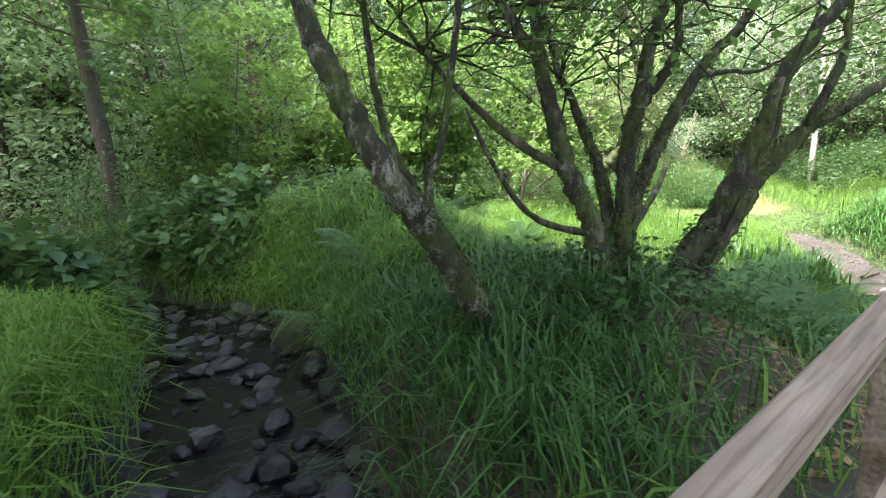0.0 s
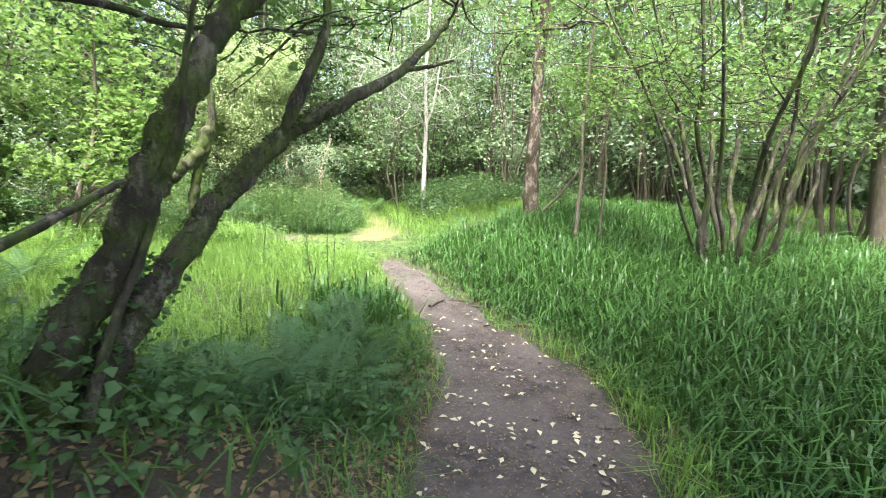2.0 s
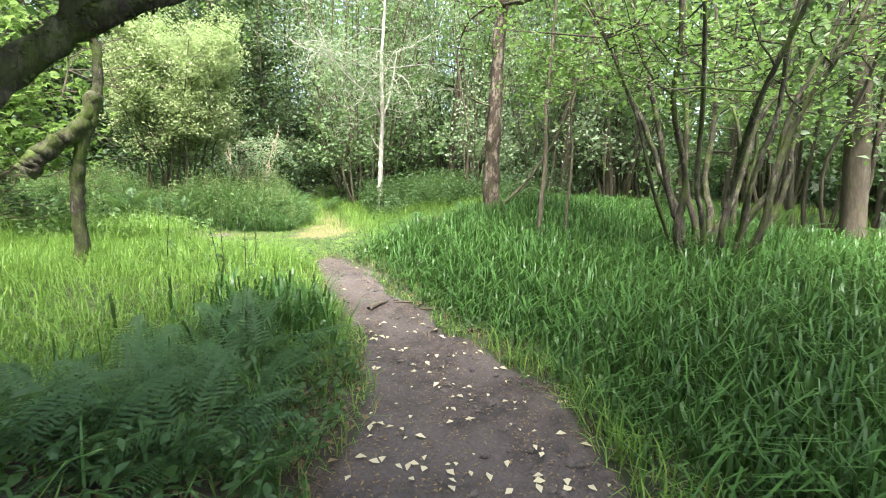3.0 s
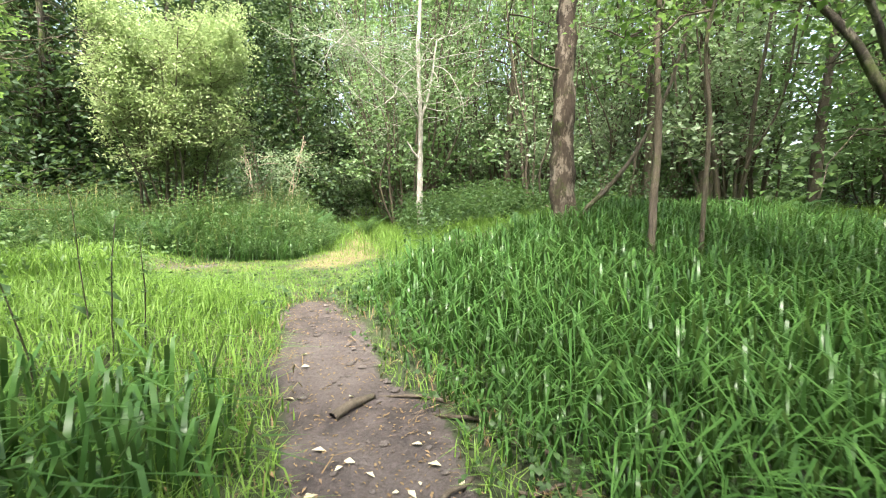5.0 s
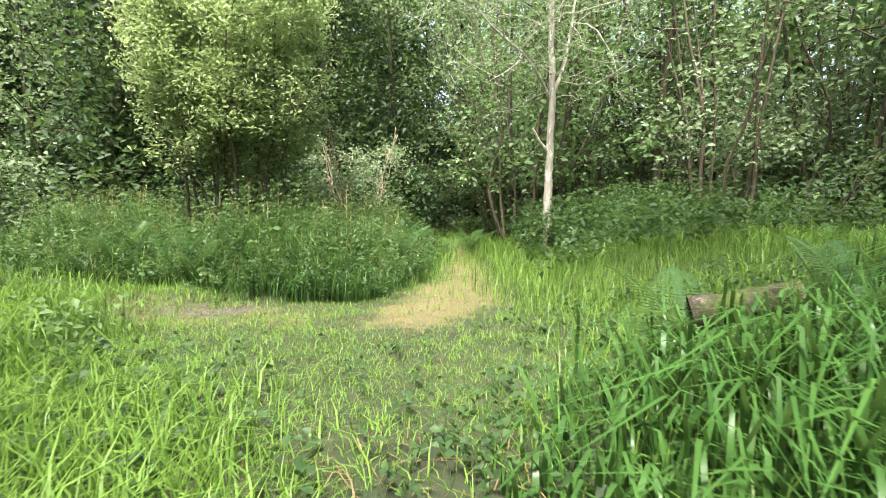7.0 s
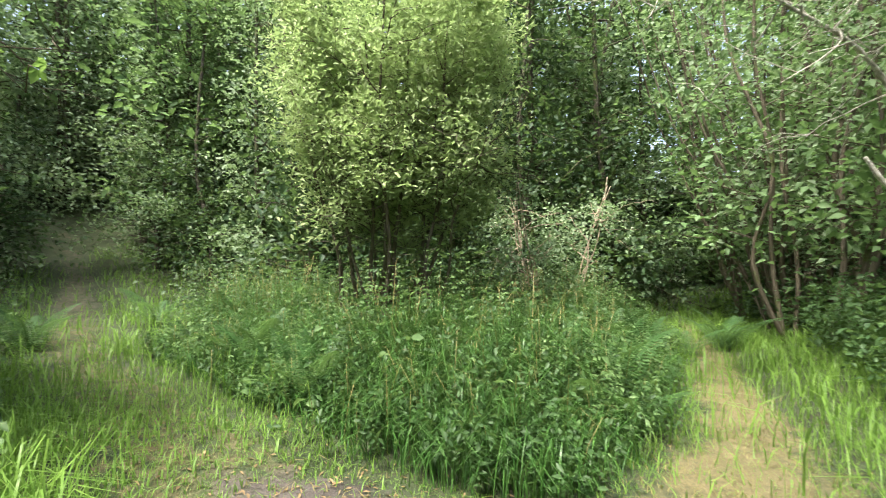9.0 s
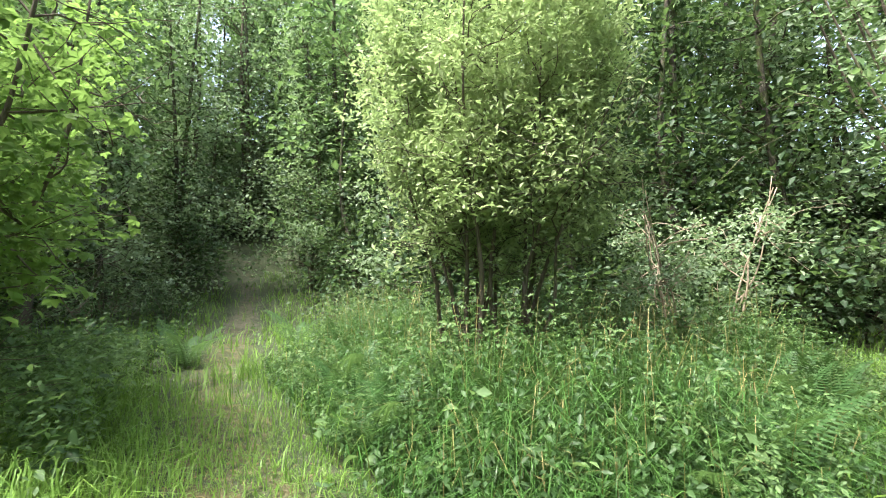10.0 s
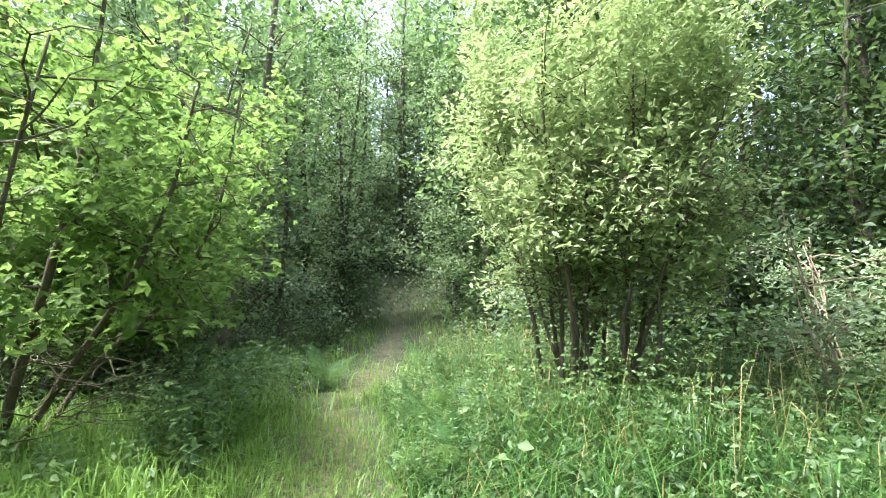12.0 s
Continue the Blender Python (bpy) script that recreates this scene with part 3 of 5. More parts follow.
# many-stemmed mossy hazel on the mound
hazel = [
    ([(0.85, 3.35, 0.70), (0.78, 3.30, 1.20), (0.70, 3.26, 1.56), (0.53, 3.24, 1.95), (0.43, 3.25, 2.35), (0.36, 3.29, 2.69), (0.35, 3.31, 2.93), (0.30, 3.35, 3.6), (0.2, 3.4, 5.2)], 0.088, 0.022),
    ([(0.92, 3.42, 0.70), (0.90, 3.46, 1.20), (0.88, 3.55, 1.61), (0.85, 3.85, 1.99), (0.72, 4.10, 2.46), (0.58, 4.40, 3.0), (0.4, 4.7, 4.6)], 0.066, 0.018),
    ([(1.00, 3.52, 0.70), (0.97, 3.48, 1.30), (0.97, 3.45, 1.68), (0.98, 3.39, 2.12), (1.03, 3.39, 2.35), (1.11, 3.47, 2.70), (1.20, 3.48, 2.94), (1.3, 3.5, 3.6), (1.4, 3.5, 5.0)], 0.080, 0.022),
    ([(1.08, 3.55, 0.75), (1.00, 3.50, 1.30), (1.07, 3.48, 1.72), (1.21, 3.56, 2.02), (1.36, 3.59, 2.32), (1.56, 3.64, 2.62), (1.94, 3.85, 2.97), (2.3, 4.1, 3.6), (2.6, 4.3, 4.8)], 0.066, 0.018),
    ([(1.42, 3.78, 0.60), (1.53, 3.80, 1.12), (1.74, 3.78, 1.46), (1.92, 3.72, 1.91), (2.09, 3.76, 2.29), (2.27, 3.86, 2.62), (2.62, 3.95, 3.04), (2.9, 4.0, 3.7), (3.1, 4.0, 5.0)], 0.105, 0.025),
    ([(1.58, 3.80, 0.60), (1.76, 3.88, 1.12), (2.03, 3.98, 1.51), (2.26, 4.12, 1.80), (2.58, 4.16, 2.11), (2.89, 4.12, 2.31), (3.40, 4.30, 2.61), (4.0, 4.75, 3.1), (4.5, 5.2, 3.6)], 0.088, 0.014),
    ([(0.53, 3.22, 1.93), (0.22, 3.22, 2.12), (-0.12, 3.40, 2.45), (-0.45, 3.70, 2.85), (-0.8, 3.9, 3.4)], 0.036, 0.012),
    ([(0.38, 3.28, 2.65), (0.20, 3.30, 2.90), (0.0, 3.3, 3.3), (-0.2, 3.3, 3.9)], 0.045, 0.018),
    ([(1.02, 3.42, 2.30), (1.12, 3.46, 2.42), (1.27, 3.44, 2.64), (1.30, 3.46, 2.94), (1.3, 3.5, 3.8)], 0.050, 0.016),
    ([(2.58, 4.16, 2.11), (2.67, 4.12, 2.36), (2.82, 4.16, 2.70), (2.88, 4.24, 3.03), (2.9, 4.3, 4.0)], 0.045, 0.015),
    ([(0.66, 3.20, 1.50), (0.28, 3.00, 1.66), (0.05, 2.95, 1.98), (-0.12, 2.95, 2.35)], 0.026, 0.009),
    ([(3.38, 4.30, 2.60), (3.62, 4.30, 2.66), (3.85, 4.35, 2.74)], 0.018, 0.009),
    ([(1.05, 3.60, 1.40), (1.40, 4.20, 1.60), (1.70, 4.75, 1.78), (1.80, 5.0, 1.83)], 0.030, 0.020),
    ([(1.50, 3.62, 2.52), (1.80, 3.80, 2.57), (2.10, 4.00, 2.58), (2.5, 4.1, 2.75)], 0.022, 0.008),
    ([(1.62, 3.66, 0.85), (1.72, 3.66, 1.20), (1.88, 3.70, 1.60), (1.98, 3.74, 1.95)], 0.026, 0.014),
    ([(1.86, 3.74, 1.75), (2.02, 3.60, 2.05), (2.08, 3.58, 2.45), (2.2, 3.5, 2.9)], 0.020, 0.008),
]
limbs, tips = twigs_from([(h[0][-3:], 0, 0) for h in hazel[:10]], 0.1, 13, 1.5, 0.2)
hazel_tree = tree("hazel_tree", "many-stemmed mossy hazel leaning out from its mound", "hazel tree", hazel, M_bark, (around(tips[(tips[:, 2] > 2.35) & ((tips[:, 2] > 3.4) | (RNG.random(len(tips)) < 0.25))], 8, 0.18), 0.06, M_leaf_hazel, 0.75), limbs=limbs)


def on_bark(stems, n, low, high, out=0.006):
    """Places on the skin of the stems between two heights, most of them on the upper side."""
    got = []
    lines = [(catmull(p, 10), r0, r1) for p, r0, r1 in stems]
    while len(got) < n:
        line, r0, r1 = lines[int(RNG.integers(0, len(lines)))]
        i = int(RNG.integers(0, len(line) - 1))
        p, d = line[i] + (line[i + 1] - line[i]) * RNG.random(), line[i + 1] - line[i]
        if not low < p[2] < high:
            continue
        v = RNG.normal(size=3) + np.array([0, 0, 0.6])
        v -= d * (v @ d) / (d @ d)
        r = r0 + (r1 - r0) * i / len(line)
        got.append(p + v / np.linalg.norm(v) * (r + out))
    return np.array(got)


def coat(name, root, me, label):
    c = tagged(child(name, me, root), label, kind="stuff")
    c.matrix_parent_inverse = Matrix.Translation(-root.location)


big = hazel[:6]
coat("moss", hazel_tree, leaf_mesh("moss", on_bark(big, 5200, 0.7, 2.3), 0.024, M_moss, 0.2, 0.6), "short green moss cushions on the stems")
coat("ivy", hazel_tree, leaf_mesh("ivy", on_bark(big, 900, 0.6, 1.45, 0.03), 0.05, M_bramble, 0.5, 0.8), "dark ivy leaves climbing the stem feet")

coat("moss", lean_birch, leaf_mesh("moss", on_bark([lean_stems[0], lean_stems[2]], 2200, 0.7, 1.9), 0.022, M_moss, 0.2, 0.6), "green moss on the lower trunk")

# curved mossy stem beyond the hazel
z0 = float(land(2.4, 8.7))
st = [([(2.38, 8.7, z0 - .1), (2.38, 8.7, 1.3), (2.44, 8.65, 1.8), (2.58, 8.6, 2.2), (2.66, 8.6, 2.7), (2.6, 8.6, 3.3), (2.4, 8.6, 4.2), (2.2, 8.6, 5.5)], 0.075, 0.03),
      ([(1.98, 8.6, 1.58), (2.06, 8.6, 1.72), (2.28, 8.6, 1.92), (2.5, 8.6, 2.14), (2.62, 8.6, 2.45)], 0.11, 0.07)]
limbs, tips = twigs_from([(st[0][0][5:], 0, 0)], 0.2, 18, 1.8, 0.2)
tree("bent_tree", "bent mossy tree leaning over the meadow grass", "tree", st, M_bark, (around(tips[::3], 8, 0.18), 0.07, M_leaf_hazel, 0.7), limbs=limbs)

# tall birch beside the trail
A0 = (8.68, 8.72, float(land(8.68, 8.72)))
tall = [([(A0[0] + .02, A0[1], A0[2] - .2), (A0[0], A0[1], 1.0), (A0[0] - .03, A0[1] + .03, 2.0), (A0[0] - .04, A0[1], 3.2), (A0[0] + .02, A0[1], 4.8), (A0[0] + .1, A0[1], 8.0), (A0[0], A0[1], 13.0)], 0.185, 0.06)]
limbs, tips = twigs_from([(tall[0][0][4:], 0, 0)], 0.05, 40, 3.2, 0.3, 4, 0.03)
l2 = shoot((A0[0], A0[1], 3.0), (-0.9, -0.2, 0.05), 1.6, 0.15)
limbs.append((l2, 0.02))
tree("tall_tree", "tall straight trunk with flaking pale bark beside path", "tree", tall, M_bark_birch, (around(tips, 9, 0.25), 0.09, M_leaf_hazel, 0.65), limbs=limbs)
w = Wood()
w.tube(catmull([(8.35, 8.25, 0.85), (8.60, 8.28, 1.22), (8.95, 8.2, 1.55), (9.35, 8.1, 2.05), (9.7, 8.0, 2.75), (9.9, 7.9, 3.6), (10.2, 7.8, 5.0)], 6), 0.034, 0.016, 8)
tagged(new("leaning_sapling", w.mesh("leaning_sapling", M_bark_far)), "thin leaning sapling crossing behind the tall trunk", "sapling")

# thin stems to its side
for x, y, top, r in ((8.1, 6.94, (8.45, 7.2), 0.042), (8.25, 6.55, (8.6, 6.5), 0.024)):
    z0 = float(land(x, y))
    st = [([(x, y, z0 - .1), (x + .03, y + .02, 1.2), (x + .12, y + .06, 2.0), (x + .10, y + .1, 2.8), (top[0], top[1], 4.2), (top[0] + .3, top[1] + .2, 7.0)], r, r * 0.4)]
    limbs, tips = twigs_from([(st[0][0][3:], 0, 0)], 0.1, 12, 1.4, 0.2)
    tree("sapling", "slender grey sapling with leafy upper shoots", "sapling", st, M_bark_far, (around(tips, 8, 0.15), 0.075, M_leaf_hazel, 0.7), limbs=limbs)

# pale birch across the clearing
B0 = (9.55, 14.9, float(land(9.55, 14.9)))
pale = [([(B0[0], B0[1], B0[2] - .1), (B0[0] - .02, B0[1], 1.6), (B0[0], B0[1], 2.5), (B0[0] + .03, B0[1], 3.6), (B0[0] - .02, B0[1], 5.0), (B0[0] + .1, B0[1], 7.5), (B0[0], B0[1], 10)], 0.082, 0.03),
        ([(B0[0], B0[1], 2.42), (B0[0] - .2, B0[1], 2.62), (B0[0] - .34, B0[1], 2.85)], 0.035, 0.018),
        ([(B0[0], B0[1], 3.4), (B0[0] - .5, B0[1] - .1, 4.0), (B0[0] - 1.3, B0[1] - .2, 4.5), (B0[0] - 2.0, B0[1] - .2, 5.3)], 0.03, 0.01),
        ([(B0[0], B0[1], 3.3), (B0[0] + .3, B0[1], 4.2), (B0[0] + .5, B0[1], 5.4)], 0.04, 0.015)]
limbs, tips = twigs_from([(s[0][-3:], 0, 0) for s in pale[:1] + pale[2:]], 0.1, 16, 1.8, 0.1, 4)
tree("pale_birch", "slim pale birch with broken side branch at the wood edge", "birch tree", pale, M_bark_pale, (around(tips, 8, 0.2), 0.06, M_leaf_pale, 0.6), limbs=limbs)

# many-stemmed trees on the grassy side of the trail
for cx, cy, n, lean in ((8.85, 4.75, 13, 0.33), (12.2, 5.6, 3, 0.15)):
    z0 = float(land(cx, cy))
    st = []
    for i in range(n):
        a = i * 2.4 + 0.6
        d = np.array([math.cos(a), math.sin(a), 0]) * lean * RNG.uniform(0.5, 1.1)
        p = np.array([cx + 0.3 * math.cos(a), cy + 0.3 * math.sin(a), z0 - .1])
        pts = [p] + [p + d * s ** 1.15 + np.array([0, 0, 1]) * s * 0.95 + RNG.normal(size=3) * 0.06 for s in (0.6, 1.3, 2.1, 3.0, 4.2, 5.5)]
        st.append(([tuple(q) for q in pts], RNG.uniform(0.026, 0.060), 0.012))
    limbs, tips = twigs_from([(s[0][-4:], 0, 0) for s in st], 0.05, 8, 1.5, 0.2)
    tree("alder_tree", "dark many-stemmed tree with mossy fanned stems in grass", "tree", st, M_bark, (around(tips, 3, 0.16), 0.075, M_leaf_hazel, 0.7), limbs=limbs)

# round willow bush in the clearing
W0 = (4.15, 15.45)
wz0 = float(land(*W0))
st = []
for i in range(16):
    a = i * 2.399
    rr = 0.12 + 0.35 * RNG.random()
    p = np.array([W0[0] + rr * math.cos(a), W0[1] + rr * math.sin(a), wz0 - .08])
    d = np.array([math.cos(a), math.sin(a), 0]) * RNG.uniform(0.06, 0.30)
    h = RNG.uniform(0.8, 1.12)
    pts = [p] + [p + d * s ** 1.1 + np.array([0, 0, s * h]) + RNG.normal(size=3) * 0.05 for s in (0.7, 1.4, 2.2, 3.0, 3.9)]
    st.append(([tuple(q) for q in pts], RNG.uniform(0.022, 0.04), 0.008))
limbs, tips = twigs_from([(s[0][1:], 0, 0) for s in st], 0.3, 14, 0.9, 0.5, 4, 0.009)
c = np.array([W0[0], W0[1], wz0 + 3.1])
e = (tips - c) / np.array([1.6, 1.6, 2.1])
keep = (np.linalg.norm(e, axis=1) < 1.0) & (tips[:, 2] > wz0 + 1.3)
sh = []
for k in range(15):
    a, f = k * 2.399, (k + 0.5) / 15
    h = -0.95 + 2.25 * f
    rad = 0.95 * math.sqrt(max(0.05, 1 - (h / 1.75) ** 2)) * RNG.uniform(0.75, 1.1)
    mid = c + np.array([rad * math.cos(a), rad * math.sin(a), h])
    size = RNG.uniform(0.52, 0.78)
    v = RNG.normal(size=(75, 3))
    v /= np.linalg.norm(v, axis=1)[:, None]
    sh.append(mid + v * size * RNG.uniform(0.45, 1.12, (75, 1)) * np.array([1, 1, 0.95]))
for k in range(60):
    a = RNG.uniform(0, 6.28)
    p = c + np.array([1.1 * math.cos(a), 1.1 * math.sin(a), RNG.uniform(0.2, 1.5)])
    sh.append(shoot(p, (0.6 * math.cos(a), 0.6 * math.sin(a), 1.0), RNG.uniform(0.4, 0.9), 0.15, 5))
sh = np.vstack(sh)
places = np.vstack([around(tips[keep], 4, 0.10), around(sh, 26, 0.10)])
tree("willow_bush", "round bright green willow bush with many thin stems", "bush", st, M_bark_far, (places, 0.078, M_leaf_willow, 0.42), limbs=limbs)

# maple reaching in from the edge of the clearing
mz = float(land(0.7, 11.0))
st = [([(0.7, 11.0, mz - .1), (0.85, 11.1, 1.4), (1.1, 11.2, 2.3), (1.2, 11.3, 3.4), (1.3, 11.3, 5.2)], 0.05, 0.015),
      ([(0.6, 11.1, mz - .1), (0.85, 11.4, 1.2), (1.3, 11.7, 2.0), (1.75, 11.9, 2.9), (2.0, 12.0, 4.0)], 0.04, 0.012),
      ([(0.6, 10.9, mz - .1), (1.0, 10.8, 1.1), (1.7, 10.8, 1.7), (2.2, 10.8, 2.6), (2.4, 10.9, 3.8)], 0.03, 0.01),
      ([(0.6, 11.2, mz - .1), (0.5, 11.7, 1.3), (0.9, 12.2, 2.0), (1.3, 12.5, 3.0), (1.4, 12.6, 4.4)], 0.032, 0.01)]
limbs, tips = twigs_from(st, 0.25, 20, 1.15, 0.2, 4, 0.01)
tips = tips[(tips[:, 2] > 1.6) & (tips[:, 1] < 10.45 + 0.404 * (6.55 - tips[:, 0])) & (tips[:, 0] < 2.6)]
for k in range(26):
    limbs.append((shoot((0.8 + 0.5 * RNG.random(), 10.8 + 0.9 * RNG.random(), 0.7 + 0.8 * RNG.random()), (0.8, RNG.normal() * 0.6, 0.35 + 0.3 * RNG.normal()), RNG.uniform(0.8, 1.5), 0.18), 0.007))
tree("maple_tree", "young maple with bright fresh lobed leaves", "maple tree", st, M_bark_far, (around(tips, 3, 0.12), 0.095, M_leaf_maple, 0.95), limbs=limbs)


# sunlit young maples in the meadow behind
def young_maple(x, y, tall):
    z0 = float(land(x, y))
    st = []
    for i in range(4):
        a = i * 1.7 + x
        p = np.array([x + 0.15 * math.cos(a), y + 0.15 * math.sin(a), z0 - .1])
        d = np.array([math.cos(a), math.sin(a), 0]) * RNG.uniform(0.15, 0.35)
        st.append(([tuple(p + d * s + np.array([0, 0, s]) + RNG.normal(size=3) * 0.06) for s in (0, 1, 2, 3, tall)], 0.04, 0.012))
    limbs, tips = twigs_from(st, 0.25, 16, 1.2, 0.2, 4, 0.01)
    tree("young_maple", "sunlit young maple with pale green lobed leaves", "maple tree", st, M_bark_far, (around(tips, 5, 0.16), 0.11, M_leaf_maple, 0.95), "young maples", limbs)


for x, y, tall in ((-2.0, 11.6, 4.6), (-4.6, 13.4, 5.0), (-1.4, 12.4, 5.4), (-6.5, 11.0, 5.0)):
    young_maple(x, y, tall)

# elder with bleached dead stems behind the willow
ez = float(land(6.2, 17.2))
st = []
for i in range(9):
    a = i * 2.1
    p = np.array([6.2 + 0.3 * math.cos(a), 17.2 + 0.3 * math.sin(a), ez - .1])
    d = np.array([math.cos(a), math.sin(a), 0]) * 0.24
    st.append(([tuple(p + d * s + np.array([0, 0, s * 0.95]) + RNG.normal(size=3) * 0.05) for s in (0, 0.6, 1.3, 1.9, 2.4 + 0.5 * RNG.random())], 0.016, 0.006))
limbs, tips = twigs_from([(s[0], 0, 0) for s in st[:6]], 0.3, 6, 0.8, 0.4)
tree("elder_bush", "straggly elder with bleached dead stems and pale leaves", "bush", st, M_dead_stem, (around(tips, 6, 0.13), 0.07, M_leaf_pale, 0.6), limbs=limbs)

# fallen log at the foot of the tall tree
w = Wood()
w.tube(catmull([(7.5, 9.5, 0.74), (7.7, 9.35, 0.80), (7.95, 9.15, 0.90)], 6), 0.11, 0.09, 12, 0.08)
tagged(new("fallen_log", w.mesh("fallen_log", M_bark)), "dark short fallen log half hidden in grass", "log")
# small root and stone in the trail
w = Wood()
w.tube(catmull([(5.02, 6.62, float(land(5.02, 6.62)) + .01), (5.14, 6.66, float(land(5.14, 6.66)) + .035), (5.30, 6.72, float(land(5.3, 6.72)) + .01)], 5), 0.035, 0.02, 8)
tagged(new("root", w.mesh("root", M_bark_far)), "worn brown root lying across the soil path", "root")


# ---- the wood around ----
def wood_tree(kind):
    """One tree of the surrounding wood, at the origin: trunk and crown meshes."""
    w, tips = Wood(), []
    if kind == "coppice":
        for i in range(11):
            a = RNG.uniform(0, 6.28)
            d = np.array([math.cos(a), math.sin(a), 0]) * RNG.uniform(0.05, 0.32)
            p = np.array([0.4 * math.cos(a), 0.4 * math.sin(a), -0.3])
            l = catmull([p + d * s + np.array([0, 0, s]) + RNG.normal(size=3) * 0.12 for s in (0, 1.5, 3, 5, 7.5, 9.5 + RNG.random())], 4)
            w.tube(l, RNG.uniform(0.03, 0.065), 0.012, 5)
            for _ in range(9):
                j = int(RNG.integers(5, len(l)))
                s = shoot(l[j], (RNG.normal(), RNG.normal(), 0.5), RNG.uniform(0.6, 1.7), 0.3, 4)
                w.tube(s[::2], 0.013, 0.004, 3)
                tips.extend(s[1:])
        leaf = around(tips, 9, 0.30), 0.15, 0.62
    elif kind == "tall":
        l = catmull([(0, 0, -.3), (RNG.normal() * .1, RNG.normal() * .1, 3), (RNG.normal() * .25, RNG.normal() * .25, 7), (RNG.normal() * .4, RNG.normal() * .4, 15)], 6)
        w.tube(l, RNG.uniform(0.11, 0.19), 0.04, 7)
        for _ in range(44):
            j = int(RNG.integers(4, len(l)))
            s = shoot(l[j], (RNG.normal(), RNG.normal(), 0.35), RNG.uniform(1.2, 3.4), 0.22, 6, 0.03)
            w.tube(s[::2], 0.03, 0.006, 3)
            tips.extend(s[2:])
        leaf = around(tips, 13, 0.40), 0.17, 0.62
    elif kind == "far":
        l = catmull([(0, 0, -.3), (RNG.normal() * .1, RNG.normal() * .1, 3), (RNG.normal() * .3, RNG.normal() * .3, 8), (RNG.normal() * .5, RNG.normal() * .5, 15)], 5)
        w.tube(l, 0.2, 0.05, 6)
        for _ in range(52):
            j = int(RNG.integers(1, len(l)))
            s = shoot(l[j], (RNG.normal(), RNG.normal(), 0.25), RNG.uniform(1.6, 3.8) * (1.1 - 0.5 * j / len(l)), 0.22, 5, 0.04)
            w.tube(s[::2], 0.03, 0.008, 3)
            tips.extend(s[1:])
        leaf = around(tips, 7, 0.5), 0.37, 0.62
    elif kind == "canopy":
        l = catmull([(0, 0, -.3), (RNG.normal() * .1, RNG.normal() * .1, 4), (RNG.normal() * .25, RNG.normal() * .25, 8), (RNG.normal() * .4, RNG.normal() * .4, 14)], 6)
        w.tube(l, 0.17, 0.05, 8)
        for _ in range(46):
            j = int(RNG.integers(9, len(l)))
            s = shoot(l[j], (RNG.normal(), RNG.normal(), 0.5), RNG.uniform(2.0, 4.2), 0.2, 6, 0.0)
            if s[:, 2].min() < 4.5:
                continue
            w.tube(s, 0.04, 0.008, 4)
            tips.extend(s[2:])
        leaf = around(tips, 12, 0.45), 0.25, 0.65
    elif kind == "dense":
        l = catmull([(0, 0, -.3), (RNG.normal() * .1, RNG.normal() * .1, 2), (RNG.normal() * .25, RNG.normal() * .25, 5), (RNG.normal() * .4, RNG.normal() * .4, 11)], 6)
        w.tube(l, 0.15, 0.04, 7)
        for _ in range(60):
            j = int(RNG.integers(2, len(l)))
            s = shoot(l[j], (RNG.normal(), RNG.normal(), 0.3), RNG.uniform(1.4, 3.2) * (1 - 0.5 * j / len(l)), 0.22, 6, 0.05)
            w.tube(s[::2], 0.03, 0.006, 3)
            tips.extend(s[2:])
        leaf = around(tips, 14, 0.36), 0.165, 0.6
    else:
        for i in range(8):
            a = RNG.uniform(0, 6.28)
            l = shoot((0.2 * math.cos(a), 0.2 * math.sin(a), -0.1), (math.cos(a) * .6, math.sin(a) * .6, 1), RNG.uniform(1.2, 2.4), 0.2, 6)
            w.tube(l, 0.018, 0.005, 4)
            tips.extend(l[2:])
        leaf = around(tips, 26, 0.26), 0.10, 0.6
    return w, leaf


KINDS = {"coppice": ("hazel_coppice", "thin-stemmed coppiced hazel in the wood", M_bark_far, (M_leaf_mid, M_leaf_pale)),
         "tall": ("woodland_tree", "tall woodland tree with leafy spreading branches", M_bark_far, (M_leaf_mid, M_leaf_shade)),
         "far": ("distant_tree", "distant leafy tree in the depth of the wood", M_bark, (M_leaf_shade, M_leaf_mid)),
         "canopy": ("shade_tree", "tall tree, mostly unseen, added to shade the bridge and stream", M_bark, (M_leaf_mid, M_leaf_mid)),
         "dense": ("leafy_tree", "densely leaved woodland tree, light and shade put into its leaf colour", M_bark, (M_leaf_shade, M_leaf_pale)),
         "shrub": ("shrub", "low leafy shrub at the wood's edge", M_bark_far, (M_leaf_mid, M_leaf_shade))}
LIB = {}
for kind, (nm, lab, bark, greens) in KINDS.items():
    for v in range(4):
        w, (places, size, slim) = wood_tree(kind)
        root = tagged(new(nm), lab, "shrub" if kind == "shrub" else "tree", "trees of the wood")
        child("trunk", w.mesh("trunk", bark), root)
        child("crown", leaf_mesh("crown", places, size, greens[v % 2], 0.3, slim), root)
        LIB[kind, v] = [root, False]
        if kind == "canopy" and v == 1:
            break


